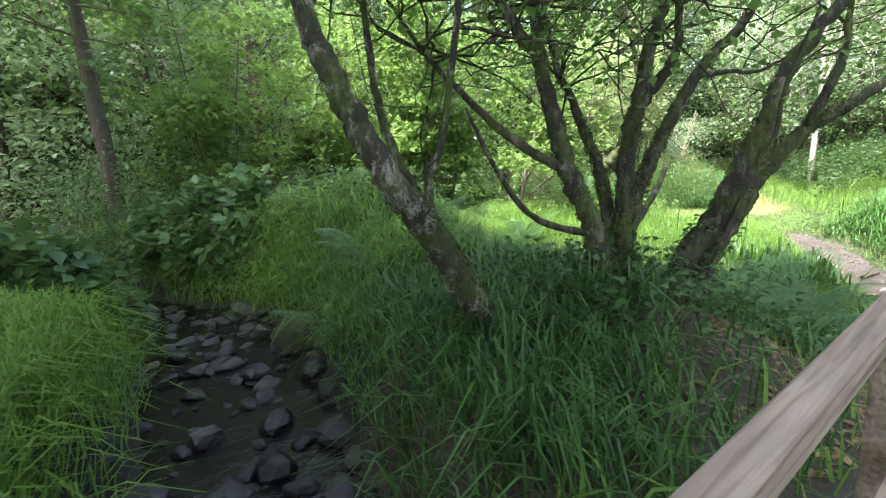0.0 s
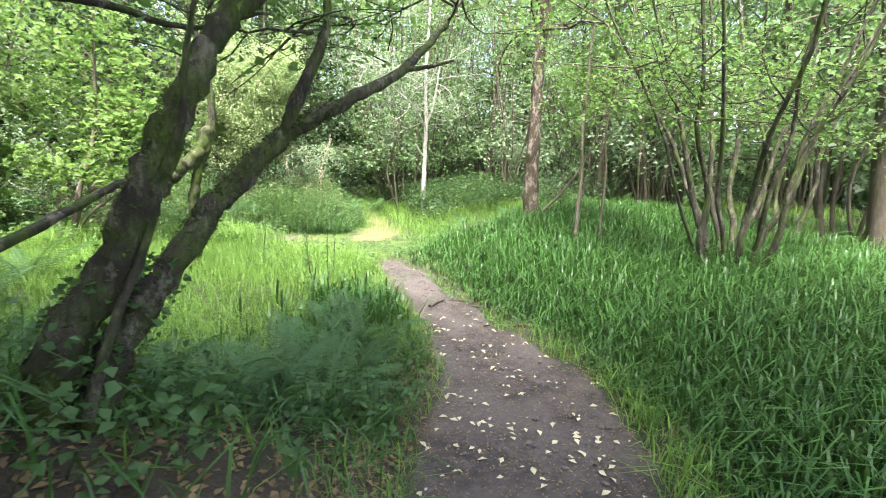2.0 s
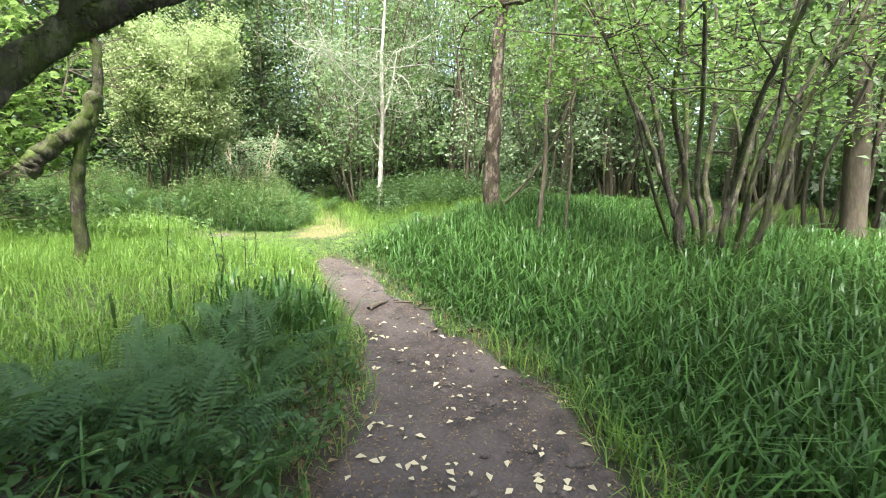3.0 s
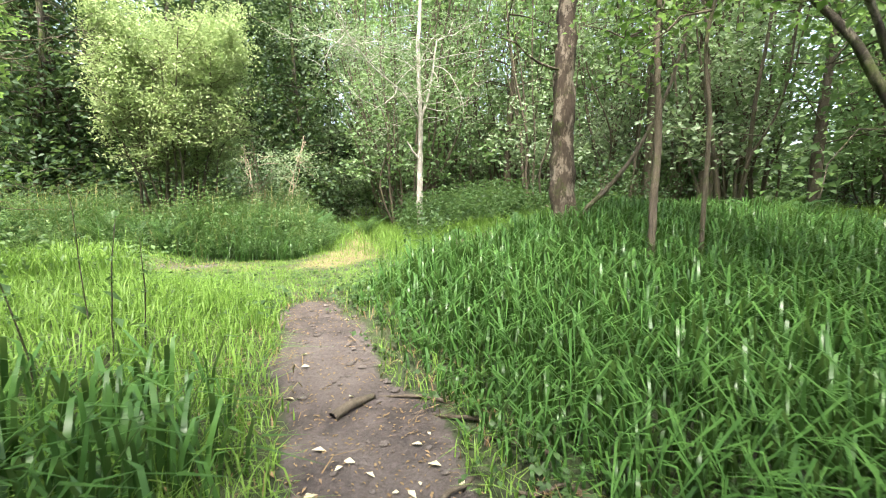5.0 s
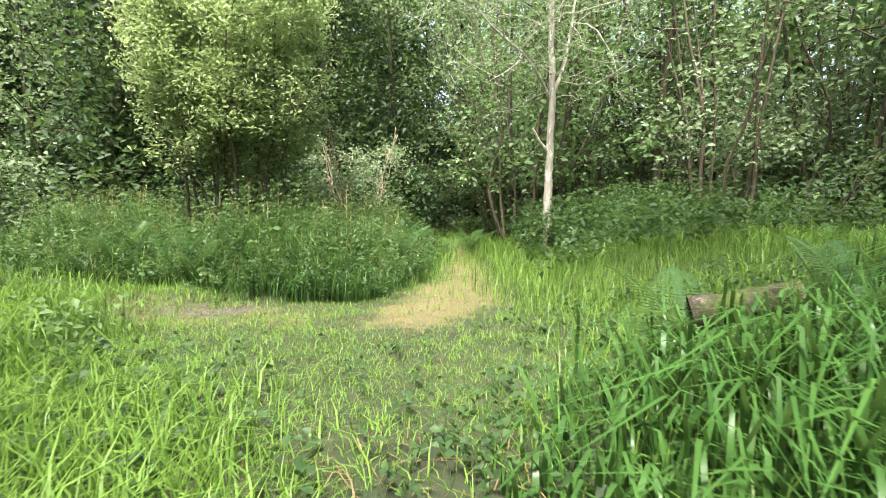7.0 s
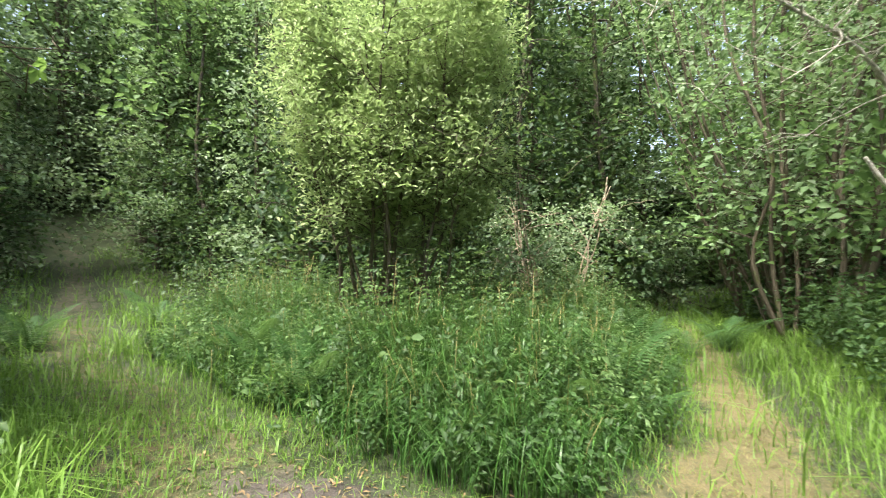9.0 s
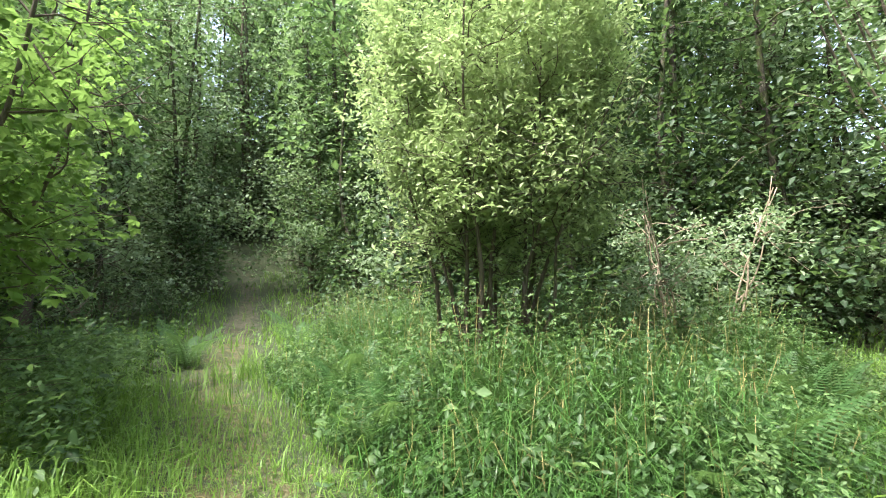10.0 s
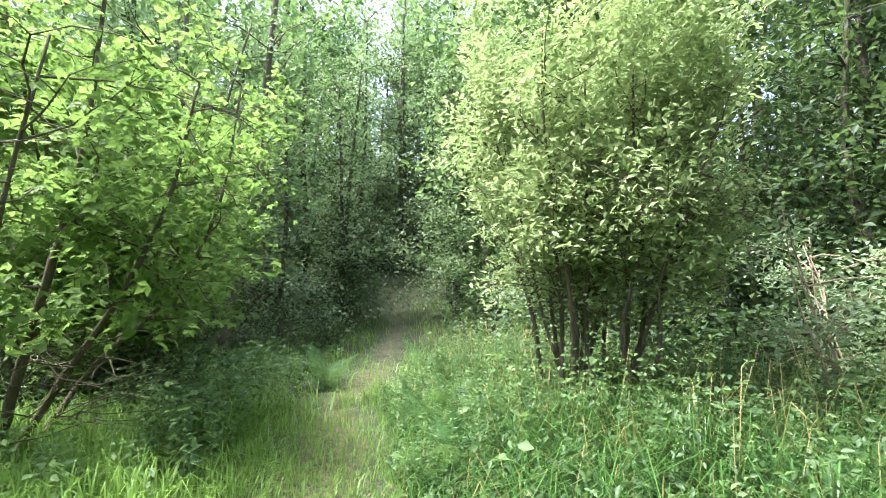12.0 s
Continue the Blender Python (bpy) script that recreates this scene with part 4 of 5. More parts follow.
def plant(kind, v, x, y, s=1.0):
    m = pose(x, y, float(land(x, y)) - 0.05, RNG.uniform(-3, 3), RNG.uniform(-3, 3), RNG.uniform(0, 360))
    slot = LIB[kind, v % 4]
    if not slot[1]:
        slot[0].matrix_basis, slot[1] = m, True
        ob = slot[0]
    else:
        ob = copy_thing(slot[0], m)
    ob.scale = (s, s, s * RNG.uniform(0.9, 1.1))
    return ob


def clear_of(x, y, margin):
    x, y = np.array(x), np.array(y)
    for line, extra in ((TRAIL, 2.0), (GREEN_WAY, 2.5), (DRY_WAY, 0.8), (HILL_WAY, 1.0), (STREAM, 0.3)):
        d, w, _ = along(line, x, y)
        if d < w + extra + margin:
            return False
    return True


def scatter(kind, n, r0, r1, a0, a1, gap, margin, scale=(0.85, 1.2), centre=(4.0, 9.0), avoid=(), pick=(0, 1, 2, 3)):
    done, tries = [], 0
    while len(done) < n and tries < 4000:
        tries += 1
        a, r = math.radians(RNG.uniform(a0, a1)), math.sqrt(RNG.uniform(r0 * r0, r1 * r1))
        x, y = centre[0] + r * math.cos(a), centre[1] + r * math.sin(a)
        if not clear_of(x, y, margin) or any((x - p) ** 2 + (y - q) ** 2 < gap * gap for p, q in done):
            continue
        if any((x - p) ** 2 + (y - q) ** 2 < c * c for p, q, c in avoid):
            continue
        plant(kind, pick[len(done) % len(pick)], x, y, RNG.uniform(*scale))
        done.append((x, y))


CLEAR = ((4.1, 15.4, 3.0), (1.0, 17.2, 2.6), (3, 10, 4.5), (6, 16, 2.0), (8.7, 8.7, 2.0), (2, 6.5, 3.5), (11.5, 8.8, 2.6), (10.5, 7.0, 1.8))
scatter("coppice", 32, 10.0, 24, -20, 60, 1.7, 0.3, avoid=CLEAR)
scatter("tall", 16, 9.5, 26, -45, 60, 3.0, 0.5, avoid=CLEAR, pick=(0, 2))
# shade-toned leaf colours behind the clearing, pale ones where the wood stands lit
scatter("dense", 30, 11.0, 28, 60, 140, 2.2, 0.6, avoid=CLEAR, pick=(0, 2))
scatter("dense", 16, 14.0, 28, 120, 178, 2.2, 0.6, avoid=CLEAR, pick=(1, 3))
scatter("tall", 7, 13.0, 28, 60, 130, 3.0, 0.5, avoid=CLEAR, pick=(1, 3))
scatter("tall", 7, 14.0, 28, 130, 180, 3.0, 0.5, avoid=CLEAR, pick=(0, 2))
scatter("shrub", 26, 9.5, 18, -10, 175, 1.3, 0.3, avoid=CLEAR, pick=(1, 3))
scatter("tall", 12, 11.0, 24, 150, 195, 2.5, 0.5, avoid=CLEAR, pick=(0, 2))
scatter("shrub", 10, 8.0, 16, 140, 200, 1.5, 0.3, avoid=CLEAR, pick=(0, 2))
scatter("far", 24, 19, 28, -40, 75, 2.8, 1.0, (0.8, 1.1), pick=(1, 3))
scatter("far", 56, 27, 46, -50, 215, 3.2, 1.0, (1.1, 1.6), pick=(1, 3))
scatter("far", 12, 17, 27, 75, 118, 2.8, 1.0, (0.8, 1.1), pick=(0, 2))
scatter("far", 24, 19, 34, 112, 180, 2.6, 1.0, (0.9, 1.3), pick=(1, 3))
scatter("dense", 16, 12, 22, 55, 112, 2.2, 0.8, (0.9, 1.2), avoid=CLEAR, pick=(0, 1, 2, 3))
scatter("dense", 12, 12, 30, 215, 310, 4.0, 1.0, (1.0, 1.4))
for x, y in ((-13.5, 27.5), (-16, 29), (-14.8, 25.2), (-11.2, 28.6), (-18.5, 26.5), (-16.5, 32)):
    plant("dense", 1, x, y, 1.3)
# trees over the bridge, mostly out of view, added to shade the stream and the mound
for k, (x, y) in enumerate(((-2.4, -1.9), (0.6, -2.3), (-4.4, 0.9), (-1.2, -4.2), (1.9, -2.0), (-5.0, -2.2), (-3.3, -0.2), (-0.6, -2.7), (-3.0, -4.0), (-6.2, 0.2), (1.2, -3.8), (-7.6, 3.0), (-8.8, 6.2), (-6.6, 1.6), (-9.6, 4.2))):
    plant("canopy", k % 2, x, y, 1.1)
for root, used in LIB.values():
    if not used:
        for ob in (*root.children_recursive, root):
            bpy.data.objects.remove(ob)

# ---- ferns ----
def frond_mesh(name, length, pairs, width):
    """A tapering frond: midrib arching over, each side leaflet cut into a pointed, toothed blade."""
    v, t = [], []
    n = pairs + 1
    s = np.linspace(0, 1, n)
    rx = length * (s * 0.86)
    rz = length * (0.62 * s - 0.52 * s * s)
    for i in range(n - 1):
        b = len(v)
        r = 0.006 * (1 - 0.8 * s[i])
        v += [(rx[i], -r, rz[i]), (rx[i], r, rz[i]), (rx[i + 1], r * .9, rz[i + 1]), (rx[i + 1], -r * .9, rz[i + 1])]
        t += [(b, b + 1, b + 2), (b, b + 2, b + 3)]
    for i in range(2, n):
        w = width * (math.sin(math.pi * min(1, 0.12 + 0.88 * (i / n)) ** 0.75) ** 0.8) * (1 - 0.15 * s[i]) + 0.01
        g = length / n * 0.56
        for sd in (-1, 1):
            for k in range(3):
                f0, f1 = k / 3, (k + 1) / 3
                b = len(v)
                fw = g * (1 - f0) ** 0.6
                y0, y1 = sd * w * f0, sd * w * f1
                sw = w * 0.35
                zz = rz[i] - 0.25 * w * f1 * f1 + RNG.normal() * 0.002
                v += [(rx[i] - fw + sw * f0, y0, rz[i] - 0.25 * w * f0 * f0), (rx[i] + fw * 0.7 + sw * f0, y0, rz[i] - 0.25 * w * f0 * f0), (rx[i] + sw * f1 + fw * 0.35, y1, zz)]
                t += [(b, b + 1, b + 2)]
    return mesh_from(name, v, None, t, M_fern)


FRONDS = [frond_mesh("frond", l, p, w) for l, p, w in ((0.62, 24, 0.13), (0.75, 27, 0.16), (0.85, 30, 0.19))]


def fern(x, y, s=1.0, n=8, steep=0.0, label="green fern with arching toothed fronds"):
    root = tagged(new("fern"), label, "fern", "ferns")
    root.matrix_world = pose(x, y, float(land(x, y)) - 0.02)
    a0 = RNG.uniform(0, 360)
    for i in range(n):
        ob = child("frond", FRONDS[int(RNG.integers(0, 3))], root)
        k = s * RNG.uniform(0.75, 1.15)
        ob.matrix_basis = pose(0, 0, 0, 0, RNG.uniform(-38, -8) - steep, a0 + i * 360 / n + RNG.uniform(-18, 18)) @ Matrix.Diagonal((k, k, k, 1))
    return root


for x, y, s in ((0.2, 2.9, .7), (0.7, 2.75, .6), (-0.35, 3.2, .8), (-1.35, 3.9, 1.0), (-1.05, 4.5, 1.5), (-0.6, 4.2, .9), (1.75, 4.2, .9), (2.1, 4.35, 1.0), (2.5, 4.4, 1.0), (2.9, 4.5, 1.1), (2.3, 4.8, .9), (2.75, 4.9, 1.0), (3.3, 4.9, 1.0), (3.2, 4.25, .7), (3.5, 5.4, 1.0),
                (0.7, 3.1, .7), (-3.3, 7.3, 1.2), (-2.9, 6.7, 1.0), (-2.3, 6.3, 1.0), (-1.5, 5.9, 1.1), (-4.4, 7.6, 1.2), (-2.6, 8.0, 1.2), (-1.4, 7.6, 1.2), (-0.4, 7.9, 1.1), (-3.4, 8.6, 1.1), (0.4, 7.0, .9), (-2.0, 6.9, 1.0), (-1.0, 6.6, .9), (0.6, 8.4, 1.1), (-4.6, 9.4, 1.1)):
    fern(x, y, s)
fern(6.4, 14.0, 1.25, 8, 30, "tall upright bracken fern at the path corner")
fern(6.15, 14.25, 1.2, 7, 28)
fern(6.5, 13.6, 0.8, 7, 15)
fern(3.55, 5.85, 1.0, 7, -4)
fern(3.35, 5.6, 0.9, 6, 0)
fern(7.35, 9.35, 1.15, 7, 12)
fern(7.9, 8.7, 1.0, 7, 8)
fern(8.6, 9.3, 1.1, 7, 8)
for k in range(120):
    x, y = RNG.uniform(1.6, 7.6), RNG.uniform(13.3, 17.2)
    if (x - 4.15) ** 2 + (y - 15.45) ** 2 < 0.7 or not all(along(l, np.array(x), np.array(y))[0] > along(l, np.array(x), np.array(y))[1] + 0.35 for l in (DRY_WAY, HILL_WAY)):
        continue
    fern(x, y, RNG.uniform(0.8, 1.25), 6, 30)
for k in range(46):
    a = RNG.uniform(-0.5, 2.9)
    r = RNG.uniform(8.0, 13)
    x, y = 4 + r * math.cos(a), 9 + r * math.sin(a)
    if clear_of(x, y, -1.2):
        fern(x, y, RNG.uniform(0.9, 1.4), 6, 10)


# ---- grasses and herbs ----
def place(n, x0, x1, y0, y1, rule):
    x, y = RNG.uniform(x0, x1, n), RNG.uniform(y0, y1, n)
    k = RNG.random(n) < rule(x, y)
    return x[k], y[k]


def free(x, y):
    b, d, w, l = masks(x, y)
    ds, ws, _ = along(STREAM, x, y)
    on_bridge = (np.abs((x - 1.3) * -0.68 + (y - 1.52) * 0.73 + 0.65) < 0.8) & (x < 1.6)
    return (1 - np.clip(b * 1.2, 0, 1)) * smooth(ws - 0.05, ws + 0.30, ds) * ~on_bridge


def right_bank(x, y):
    d, w, s = along(TRAIL + GREEN_WAY[1:2], x, y)
    return ((s > 0) & (y < 10.2)) * smooth(0.0, 0.35, d - w)


def island(x, y):
    """The tall growth round the willow, between the two paths."""
    dh, wh, sh = along([(5.0, 11.7, .6)] + HILL_WAY[1:], x, y)
    dd, wd, sd = along(DRY_WAY, x, y)
    return ((sh > 0) & (sd < 0) & (y > 12.3)) * smooth(0.0, 0.4, np.minimum(dh - wh, dd - wd))


def rim(x, y):
    """Growth on the island rises from its rim to its middle, in clumps."""
    dh, wh, _ = along(HILL_WAY, x, y)
    dd, wd, _ = along(DRY_WAY, x, y)
    inner = np.minimum(np.minimum(dh - wh, dd - wd), y - 12.3)
    return (0.5 + 0.9 * smooth(0.0, 1.5, inner)) * (1 - 0.35 * np.exp(-((x - 4.15) ** 2 + (y - 15.2) ** 2) / 1.2)) * (1.0 + 0.22 * wob(x, y, 1.4))


def shade_thin(x, y):
    return 1 - 0.96 * masks(x, y)[3]


def worn(x, y):
    b, d, w, l = masks(x, y)
    g = way_mask(GREEN_WAY, x, y, 0.5)
    return 1 - 0.9 * np.clip(np.maximum(d * 1.3, g), 0, 1)


def low(x, y):
    """Grass stays low where the ways meet."""
    return (0.3 + 0.7 * smooth(0.15, 0.9, along(WALKED, x, y)[0])) * (1 - 0.68 * np.exp(-(((x - 4.9) / 1.9) ** 4 + ((y - 11.7) / 1.8) ** 4)))


def near_cam(x, y):
    """Denser close to the walked line."""
    d, w, _ = along(TRAIL + GREEN_WAY[1:], x, y)
    return np.clip(1.5 - d / 6.0, 0.25, 1)


def stuff(name, me, label, category):
    return tagged(new(name, me), label, category, kind="stuff")


x, y = place(120000, -7, 5.6, 1.0, 13.0, lambda x, y: free(x, y) * shade_thin(x, y) * worn(x, y) * (1 - island(x, y)) * (1 - right_bank(x, y)) * near_cam(x, y))
stuff("meadow_grass", blades("meadow_grass", x, y, low(x, y) * RNG.uniform(0.12, 0.38, len(x)), RNG.uniform(0.006, 0.013, len(x)), M_grass, 0.5, 0.7), "bright green meadow grass beside the path", "grass")
x, y = place(74000, 0.0, 14, 8.0, 24.0, lambda x, y: free(x, y) * worn(x, y) * (1 - island(x, y)) * (along(GREEN_WAY, x, y)[0] > 0.3))
stuff("clearing_grass", blades("clearing_grass", x, y, low(x, y) * RNG.uniform(0.12, 0.38, len(x)), RNG.uniform(0.006, 0.011, len(x)), M_grass, 0.4, 0.5), "soft green grass across the clearing", "grass")
x, y = place(80000, 1.0, 9.0, 8.8, 15.0, lambda x, y: free(x, y) * (1 - island(x, y)) * (1 - 0.8 * way_mask(DRY_WAY, x, y, .3)) * smooth(8.6, 9.6, y) * smooth(15, 13, y))
stuff("short_turf", blades("short_turf", x, y, RNG.uniform(0.03, 0.09, len(x)), RNG.uniform(0.004, 0.008, len(x)), M_grass, 0.6, 0.4), "short trodden turf on the grassy way", "grass")
x, y = place(34000, -3.0, 10.0, 10.8, 20.0, lambda x, y: np.clip(way_mask(DRY_WAY, x, y, .3) + 0.35 * way_mask(HILL_WAY, x, y, .3) + 0.12 * way_mask(GREEN_WAY, x, y, .5), 0, 1))
stuff("dry_turf", blades("dry_turf", x, y, RNG.uniform(0.03, 0.10, len(x)), RNG.uniform(0.004, 0.008, len(x)), M_grass_dry, 0.8, 0.4), "straw-yellow dry turf along the trodden way", "grass")
x, y = place(46000, -9, 24, -2, 26, lambda x, y: free(x, y) * worn(x, y) * smooth(5.0, 8.0, np.hypot(x - 4, y - 8)))
stuff("wood_floor_growth", blades("wood_floor_growth", x, y, RNG.uniform(0.15, 0.5, len(x)), RNG.uniform(0.012, 0.03, len(x)), M_grass, 0.5, 0.7), "rough green growth over the wood floor", "grass")
x, y = place(26000, -5.0, 0.6, 4.0, 8.5, lambda x, y: free(x, y) * (along(STREAM, x, y)[2] > 0) * smooth(2.8, 0.8, along(STREAM, x, y)[0]))
stuff("overhang_grass", blades("overhang_grass", x, y, RNG.uniform(0.25, 0.6, len(x)), RNG.uniform(0.006, 0.014, len(x)), M_grass, 0.6, 1.0, three=True), "long grass hanging over the far stream bank", "grass")
x, y = place(60000, 3.0, 13.0, 1.2, 10.6, lambda x, y: free(x, y) * right_bank(x, y) * near_cam(x, y) * smooth(9.3, 8.1, y - 0.15 * (x - 6)))
stuff("broad_grass", blades("broad_grass", x, y, RNG.uniform(0.22, 0.62, len(x)) * (0.35 + 0.65 * smooth(0.0, 1.1, along(TRAIL, x, y)[0] - along(TRAIL, x, y)[1])), RNG.uniform(0.011, 0.024, len(x)), M_grass_deep, 0.30, 1.15, three=True), "deep green broad-bladed woodland grass on the bank", "grass")
x, y = 3.9 + RNG.normal(size=420) * 0.42, 6.3 + RNG.normal(size=420) * 0.38
k = along(TRAIL, x, y)[0] > along(TRAIL, x, y)[1] + 0.12
x, y = x[k], y[k]
stuff("flag_leaves", blades("flag_leaves", x, y, RNG.uniform(0.25, 0.55, len(x)), RNG.uniform(0.018, 0.032, len(x)), M_grass_deep, 0.28, 0.6, three=True), "upright broad sword-shaped leaves beside the path", "grass")
x, y = place(26000, -6.0, -0.4, 1.0, 6.5, lambda x, y: free(x, y) * (along(STREAM, x, y)[2] < 0) * smooth(3.2, 1.0, along(STREAM, x, y)[0]))
stuff("bank_grass", blades("bank_grass", x, y, RNG.uniform(0.25, 0.5, len(x)), RNG.uniform(0.008, 0.018, len(x)), M_grass, 0.5, 0.8, three=True), "lush green grass on the stream bank", "grass")
x, y = place(26000, -2.5, 3.6, 1.6, 6.5, lambda x, y: free(x, y) * (along(STREAM, x, y)[2] > 0) * (0.06 + 0.94 * smooth(1.5, 0.3, x)) * 0.8 * (1 - 0.8 * np.exp(-((x + 1.05) ** 2 + (y - 4.45) ** 2) / 0.5)))
stuff("tussock_grass", blades("tussock_grass", x, y, RNG.uniform(0.22, 0.5, len(x)), RNG.uniform(0.008, 0.017, len(x)), M_grass_deep, 0.5, 0.8, three=True), "tussocky green grass below the trees", "grass")
x, y = place(52000, 1.0, 8.5, 12.0, 18.0, lambda x, y: island(x, y) * (0.35 + 0.65 * smooth(16.0, 14.0, y)))
stuff("tall_grass", blades("tall_grass", x, y, rim(x, y) * RNG.uniform(0.3, 0.8, len(x)), RNG.uniform(0.005, 0.012, len(x)), M_grass_deep, 0.38, 0.7, three=True), "tall seeding grass round the willow bush", "grass")
x, y = place(9000, 2.5, 7.5, 2.0, 9.5, lambda x, y: smooth(0.40, 0.0, np.abs(along(TRAIL, x, y)[0] - along(TRAIL, x, y)[1] - 0.2)) * 0.9)
stuff("dead_grass", blades("dead_grass", x, y, RNG.uniform(0.04, 0.15, len(x)), RNG.uniform(0.005, 0.010, len(x)), M_dead, 0.9, 0.9), "dead straw-coloured grass along the path's edge", "grass")


def herbs(name, x, y, h, size, mat, label, pairs=6, slim=0.55, rng=RNG, flat=0.5):
    """Upright stalks with pairs of leaves up to the top."""
    z = land(x, y)
    tops = rng.normal(size=(len(x), 2)) * 0.12
    c = []
    for i in range(pairs):
        f = 0.3 + 0.7 * (i + 1) / pairs
        for sgn in (-1, 1):
            a = i * 1.57 + sgn * 1.57 + x * 7
            r = size * 0.55 * (1.2 - 0.5 * f)
            c.append(np.stack([x + tops[:, 0] * f + r * np.cos(a), y + tops[:, 1] * f + r * np.sin(a), z + h * f], 1))
    stuff(name, leaf_mesh(name, np.vstack(c), size, mat, flat, slim), label, "undergrowth")


x, y = place(7500, 1.0, 8.5, 12.2, 18.0, lambda x, y: island(x, y))
herbs("nettles", x, y, rim(x, y) * RNG.uniform(0.3, 0.85, len(x)), 0.058, M_herb, "leafy nettles and herbs crowding round the bush", 7, 0.5)
x, y = place(5200, 1.0, 8.5, 12.5, 18.0, lambda x, y: island(x, y) * smooth(-0.2, 0.6, wob(x, y, 0.9)))
herbs("pale_herbs", x, y, rim(x, y) * RNG.uniform(0.5, 1.0, len(x)), 0.05, M_herb_pale, "pale leafy herbs standing above the nettles", 7, 0.5)
x, y = place(420, 1.0, 8.5, 12.6, 17.0, lambda x, y: island(x, y))
herbs("broad_herbs", x, y, rim(x, y) * RNG.uniform(0.25, 0.75, len(x)), 0.09, M_herb_pale, "broad soft leaves among the nettles", 2, 0.7)
x, y = place(1500, 1.0, 8.5, 12.6, 17.5, lambda x, y: island(x, y))
stuff("seed_stalks", blades("seed_stalks", x, y, rim(x, y) * RNG.uniform(0.7, 1.1, len(x)), RNG.uniform(0.004, 0.007, len(x)), M_grass_dry, 0.25, 0.5, three=True), "thin straw-pale seeding grass stalks", "grass")
x, y = place(2600, -7, -1.0, 6.0, 14.0, lambda x, y: free(x, y) * 0.7)
herbs("herbs", x, y, RNG.uniform(0.3, 0.7, len(x)), 0.09, M_herb, "leafy herbs on the far bank")
x, y = place(900, -7.0, -3.4, 4.2, 7.0, lambda x, y: free(x, y) * 0.9)
herbs("brambles", x, y, RNG.uniform(0.4, 1.0, len(x)), 0.19, M_bramble, "broad dark bramble leaves over the stream bank", 6, 0.75)
x, y = place(450, 1.6, 4.9, 3.9, 5.6, lambda x, y: free(x, y) * (along(TRAIL, x, y)[2] < 0) * 0.8)
herbs("ground_herbs", x, y, RNG.uniform(0.1, 0.3, len(x)), 0.075, M_bramble, "low leafy herbs by the path", 3)
x, y = place(4200, -4, 15, 12, 23, lambda x, y: free(x, y) * worn(x, y) * (1 - island(x, y)) * smooth(0.6, 2.2, along(DRY_WAY, x, y)[0]) * smooth(0.6, 1.6, along(HILL_WAY, x, y)[0]))
herbs("wood_edge_herbs", x, y, RNG.uniform(0.3, 0.8, len(x)), 0.11, M_herb, "brambles and herbs at the edge of the wood", 5)
x, y = place(3000, 3.0, 9.5, 8.2, 11.0, lambda x, y: free(x, y) * worn(x, y) * 0.6)
herbs("clover", x, y, RNG.uniform(0.05, 0.14, len(x)), 0.05, M_herb, "low clover and herbs in the turf", 2, 0.8)
x, y = place(16000, 0.0, 4.6, 10.0, 15.5, lambda x, y: free(x, y) * (1 - island(x, y)) * smooth(0.05, 0.5, along(HILL_WAY, x, y)[0] - along(HILL_WAY, x, y)[1]) * smooth(-0.3, 0.5, wob(x, y, 1.1) + 0.2) * (along(GREEN_WAY, x, y)[0] > 1.8))
stuff("verge_tussocks", blades("verge_tussocks", x, y, RNG.uniform(0.25, 0.6, len(x)), RNG.uniform(0.006, 0.012, len(x)), M_grass, 0.35, 0.8, three=True), "long green grass tussocks beside the hill path", "grass")
x, y = place(1500, -2, 5.0, 10.2, 18.0, lambda x, y: free(x, y) * (1 - island(x, y)) * smooth(0.3, 0.9, along(HILL_WAY, x, y)[0] - 0.5) * (along(GREEN_WAY, x, y)[0] > 1.6))
herbs("verge_herbs", x, y, RNG.uniform(0.25, 0.6, len(x)), 0.07, M_herb_pale, "leafy verge herbs by the hill path", 5)

x, y = place(1300, -0.4, 3.0, 11.9, 15.5, lambda x, y: free(x, y) * (1 - island(x, y)) * smooth(0.1, 0.6, along(HILL_WAY, x, y)[0] - along(HILL_WAY, x, y)[1]))
herbs("hill_path_herbs", x, y, RNG.uniform(0.35, 0.9, len(x)), 0.06, M_herb_pale, "pale leafy herbs under the maple beside the hill path", 6)
x, y = place(800, -0.3, 3.3, 2.2, 5.0, lambda x, y: free(x, y) * smooth(1.5, 0.6, np.hypot(x - 1.1, y - 3.75)))
herbs("ivy", x, y, RNG.uniform(0.08, 0.5, len(x)), 0.06, M_bramble, "dark ivy and bramble round the hazel's foot", 4, 0.8)

x, y = place(15000, 2.5, 8.0, 1.8, 9.6, lambda x, y: free(x, y) * smooth(1.3, 0.2, along(TRAIL, x, y)[0] - along(TRAIL, x, y)[1]) * 0.8)
stuff("verge_grass", blades("verge_grass", x, y, RNG.uniform(0.05, 0.2, len(x)), RNG.uniform(0.005, 0.010, len(x)), M_grass, 0.6, 0.7), "short ragged grass along the path's edge", "grass")
x, y = place(2400, 2.5, 8.0, 3.5, 10.5, lambda x, y: free(x, y) * (along(TRAIL, x, y)[2] > 0) * smooth(1.2, 0.2, along(TRAIL, x, y)[0] - along(TRAIL, x, y)[1]))
herbs("path_edge_herbs", x, y, RNG.uniform(0.04, 0.16, len(x)), 0.045, M_herb, "small leafy herbs along the path's edge", 2, 0.8)

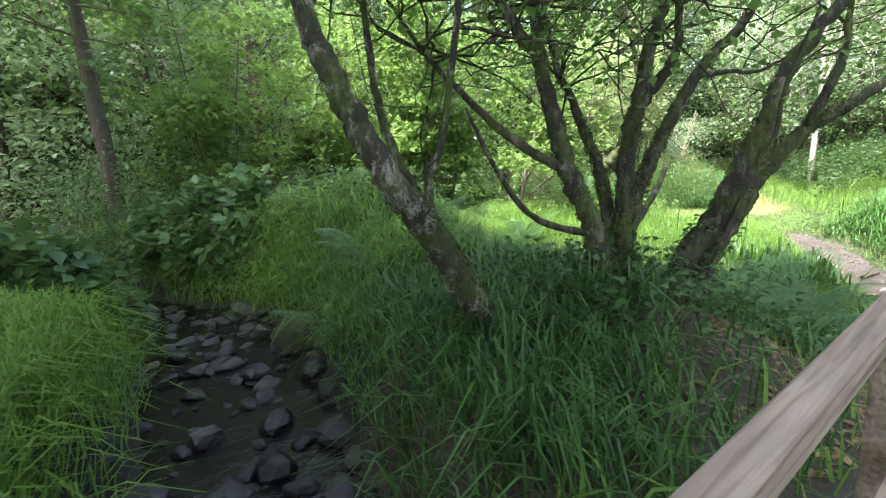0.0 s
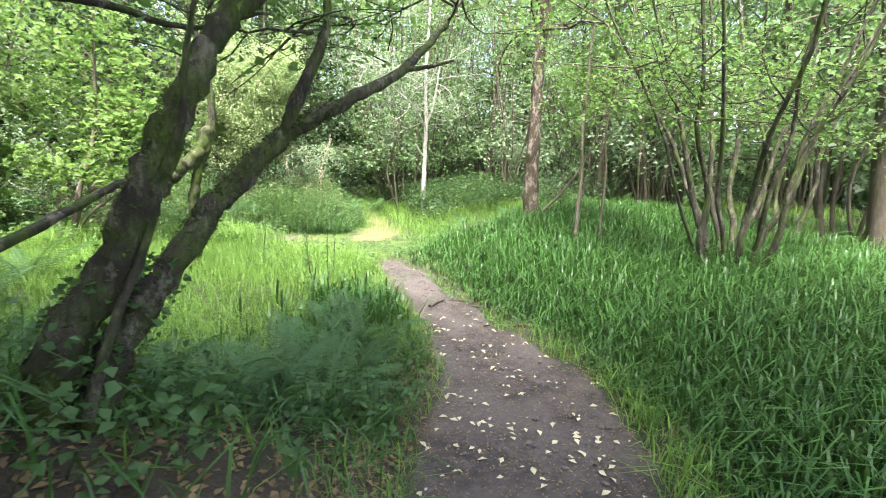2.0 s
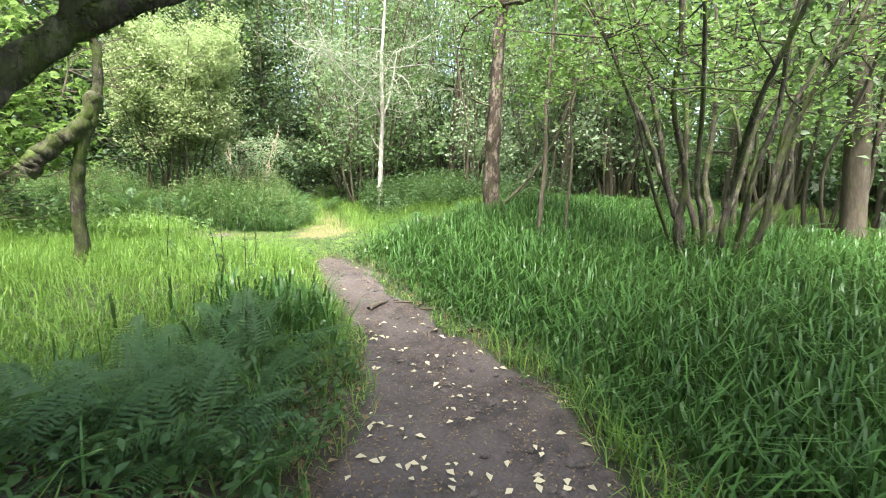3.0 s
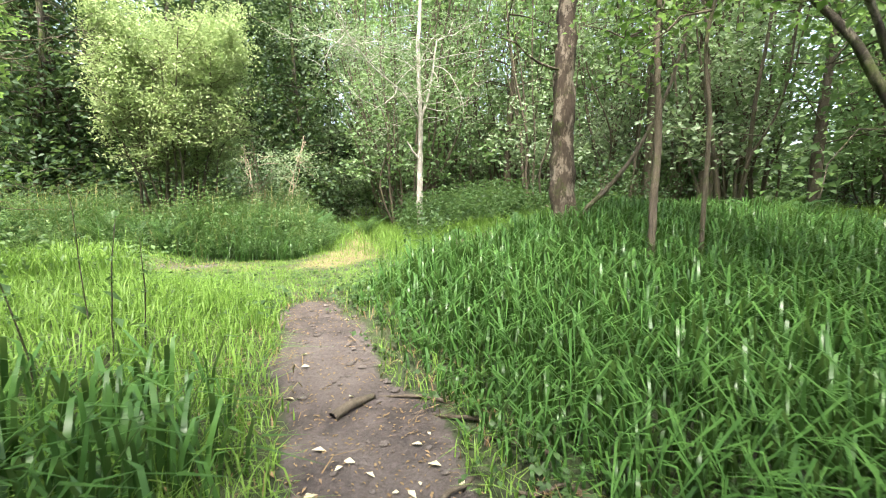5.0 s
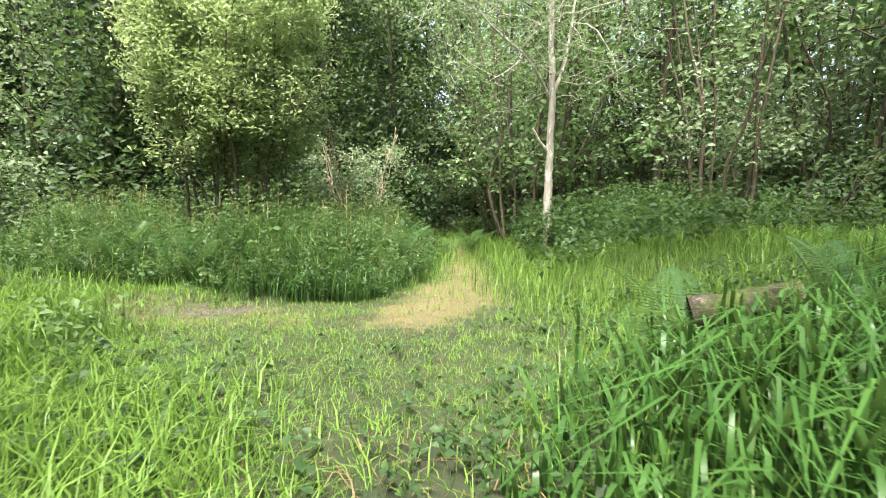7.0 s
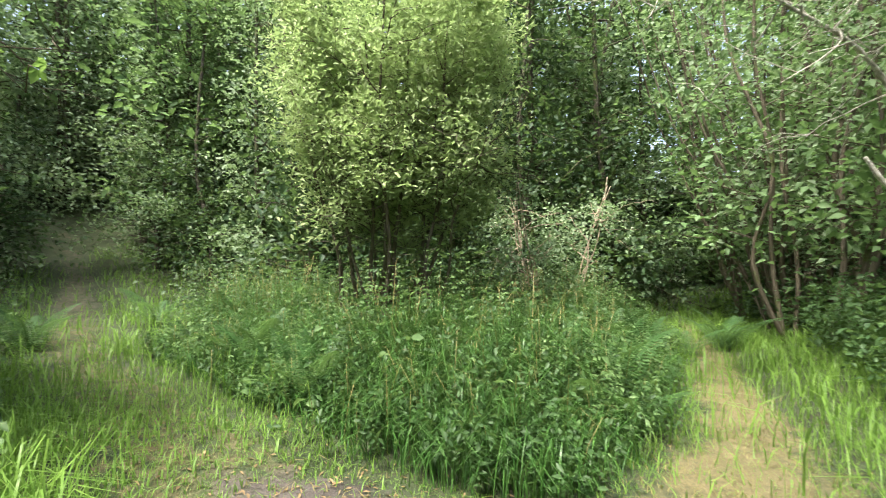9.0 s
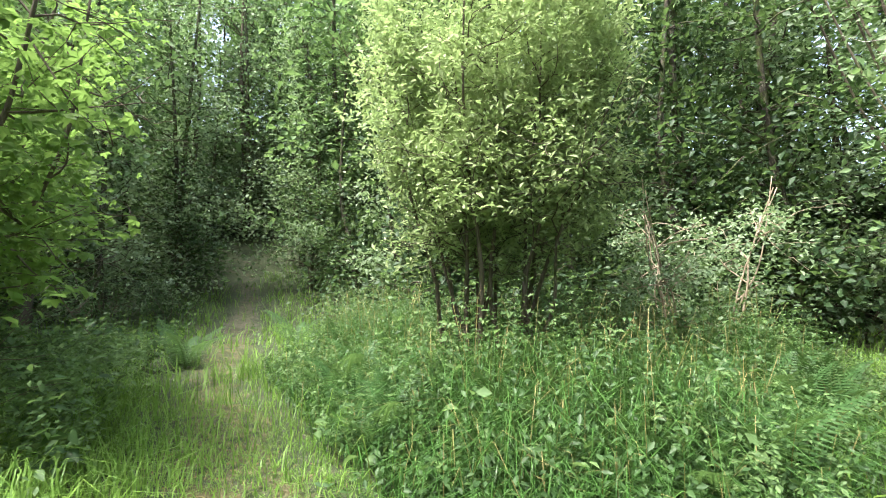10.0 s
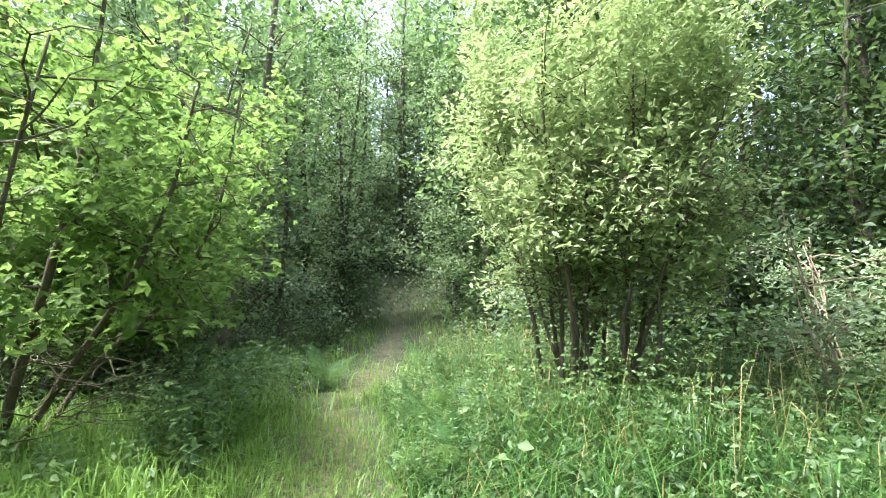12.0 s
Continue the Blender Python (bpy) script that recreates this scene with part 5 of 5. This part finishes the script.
x, y = place(4200, 7.2, 15, 12.6, 17.5, lambda x, y: free(x, y) * smooth(0.5, 1.2, along(DRY_WAY, x, y)[0] - 0.4) * (along(DRY_WAY, x, y)[2] > 0) * smooth(13.7, 14.6, y))
herbs("bramble_thicket", x, y, RNG.uniform(0.4, 1.1, len(x)), 0.075, M_herb, "bramble thicket at the foot of the pale birch", 5, 0.7)

# ---- leaf litter ----
x, y = place(9000, 0.8, 6.5, 1.4, 7.0, lambda x, y: np.clip(masks(x, y)[3] * 0.9 * free(x, y), 0, 1))
stuff("leaf_litter", leaf_mesh("leaf_litter", np.stack([x, y, land(x, y) + 0.012], 1), 0.055, M_dead, 3.0, 0.6), "brown dead leaves under the hazel", "leaf litter")
x, y = place(14000, 2.0, 6.5, 1.6, 9.6, lambda x, y: masks(x, y)[0])
stuff("path_debris", leaf_mesh("path_debris", np.stack([x, y, land(x, y) + 0.008], 1), 0.026, M_dead, 2.5, 0.45), "small twigs and crumbs of bark on the path", "debris")
x, y = place(5000, 0.8, 6.0, 11.5, 14.5, lambda x, y: np.clip(masks(x, y)[0], 0, 1) * 0.9)
stuff("wood_chips", leaf_mesh("wood_chips", np.stack([x, y, land(x, y) + 0.012], 1), 0.045, M_dead, 1.5, 0.35), "scattered brown wood chips and straw on the turf", "wood chips")
# ---- grit and roots in the trail ----
bit = stone_meshes[2]
bv = np.array([v.co[:] for v in bit.vertices])
bf = np.array([p.vertices[:] for p in bit.polygons])
x, y = place(2600, 2.2, 6.4, 1.8, 9.4, lambda x, y: masks(x, y)[0] * 0.75)
sz = 0.006 + 0.020 * RNG.random(len(x)) ** 3
z = land(x, y) + sz * 0.25
spin = RNG.uniform(0, 6.28, len(x))
cs, sn = np.cos(spin)[:, None], np.sin(spin)[:, None]
vv = np.stack([(bv[:, 0] * cs - bv[:, 1] * sn) * sz[:, None] * 1.3 + x[:, None], (bv[:, 0] * sn + bv[:, 1] * cs) * sz[:, None] + y[:, None], bv[:, 2] * sz[:, None] * 0.6 + z[:, None]], -1).reshape(-1, 3)
stuff("path_grit", mesh_from("path_grit", vv, None, (bf[None] + np.arange(len(x))[:, None, None] * len(bv)).reshape(-1, 3), M_grit), "small stones and clods trodden into the path", "grit")
for rx, ry, turn in ((5.72, 5.55, 130), (5.80, 5.9, 150), (5.70, 6.25, 120), (5.9, 5.2, 160), (5.55, 6.6, 135), (5.35, 5.75, 40)):
    w = Wood()
    d = np.array([math.cos(math.radians(turn)), math.sin(math.radians(turn))])
    pts = [(rx + d[0] * s + 0.03 * RNG.normal(), ry + d[1] * s + 0.03 * RNG.normal()) for s in (-0.2, -0.07, 0.07, 0.22)]
    w.tube(catmull([(px, py, float(land(px, py)) + (0.018 if 0 < i < 3 else -0.01)) for i, (px, py) in enumerate(pts)], 5), 0.016, 0.008, 6)
    tagged(new("root", w.mesh("root", M_bark_far)), "thin exposed root at the edge of the path", "root", "roots in the path")
FALLEN = [leaf_mesh("fallen_leaf", np.zeros((1, 3)), s, M_fallen, 6.0, 0.6) for s in (0.048, 0.055, 0.066, 0.052)]
x, y = place(1500, 1.8, 6.2, 1.6, 8.5, lambda x, y: masks(x, y)[0] * (0.12 + 0.88 * smooth(7.5, 4.5, y)))
scatter_root = tagged(new("fallen_leaves"), "pale yellow fallen leaves strewn over the soil path", "fallen leaves")
for i in range(min(290, len(x))):
    ob = child("leaf", FALLEN[i % 4], scatter_root)
    ob.matrix_basis = pose(x[i], y[i], float(land(x[i], y[i])) + 0.014, RNG.uniform(-14, 14), RNG.uniform(-14, 14), RNG.uniform(0, 360))


# ---- dock plants in the meadow ----
for x, y, h in ((3.9, 7.5, 0.95), (4.05, 7.75, 0.8), (3.75, 7.85, 1.05), (3.6, 7.2, 0.85), (3.2, 8.2, 0.9)):
    z0 = float(land(x, y))
    root = tagged(new("dock_plant"), "tall dark dock stalk with seeds in the meadow", "dock plant", "dock plants")
    root.location = (x, y, z0)
    stalk = shoot((0, 0, -0.03), (0.1 * RNG.normal(), 0.1 * RNG.normal(), 1), h, 0.05, 7)
    w = Wood()
    w.tube(stalk, 0.006, 0.003, 5)
    child("stalk", w.mesh("stalk", M_bark), root)
    child("seed_head", leaf_mesh("seed_head", around(stalk[4:], 16, 0.018), 0.022, M_bramble, 0.3, 0.7), root, "dark clustered seed head")["kind"] = "stuff"
    for i in (1, 2, 3):
        child("leaf", leaf_mesh("leaf", stalk[i:i + 1] + RNG.normal(size=(1, 3)) * 0.05, 0.16, M_herb, 0.5, 0.35), root)
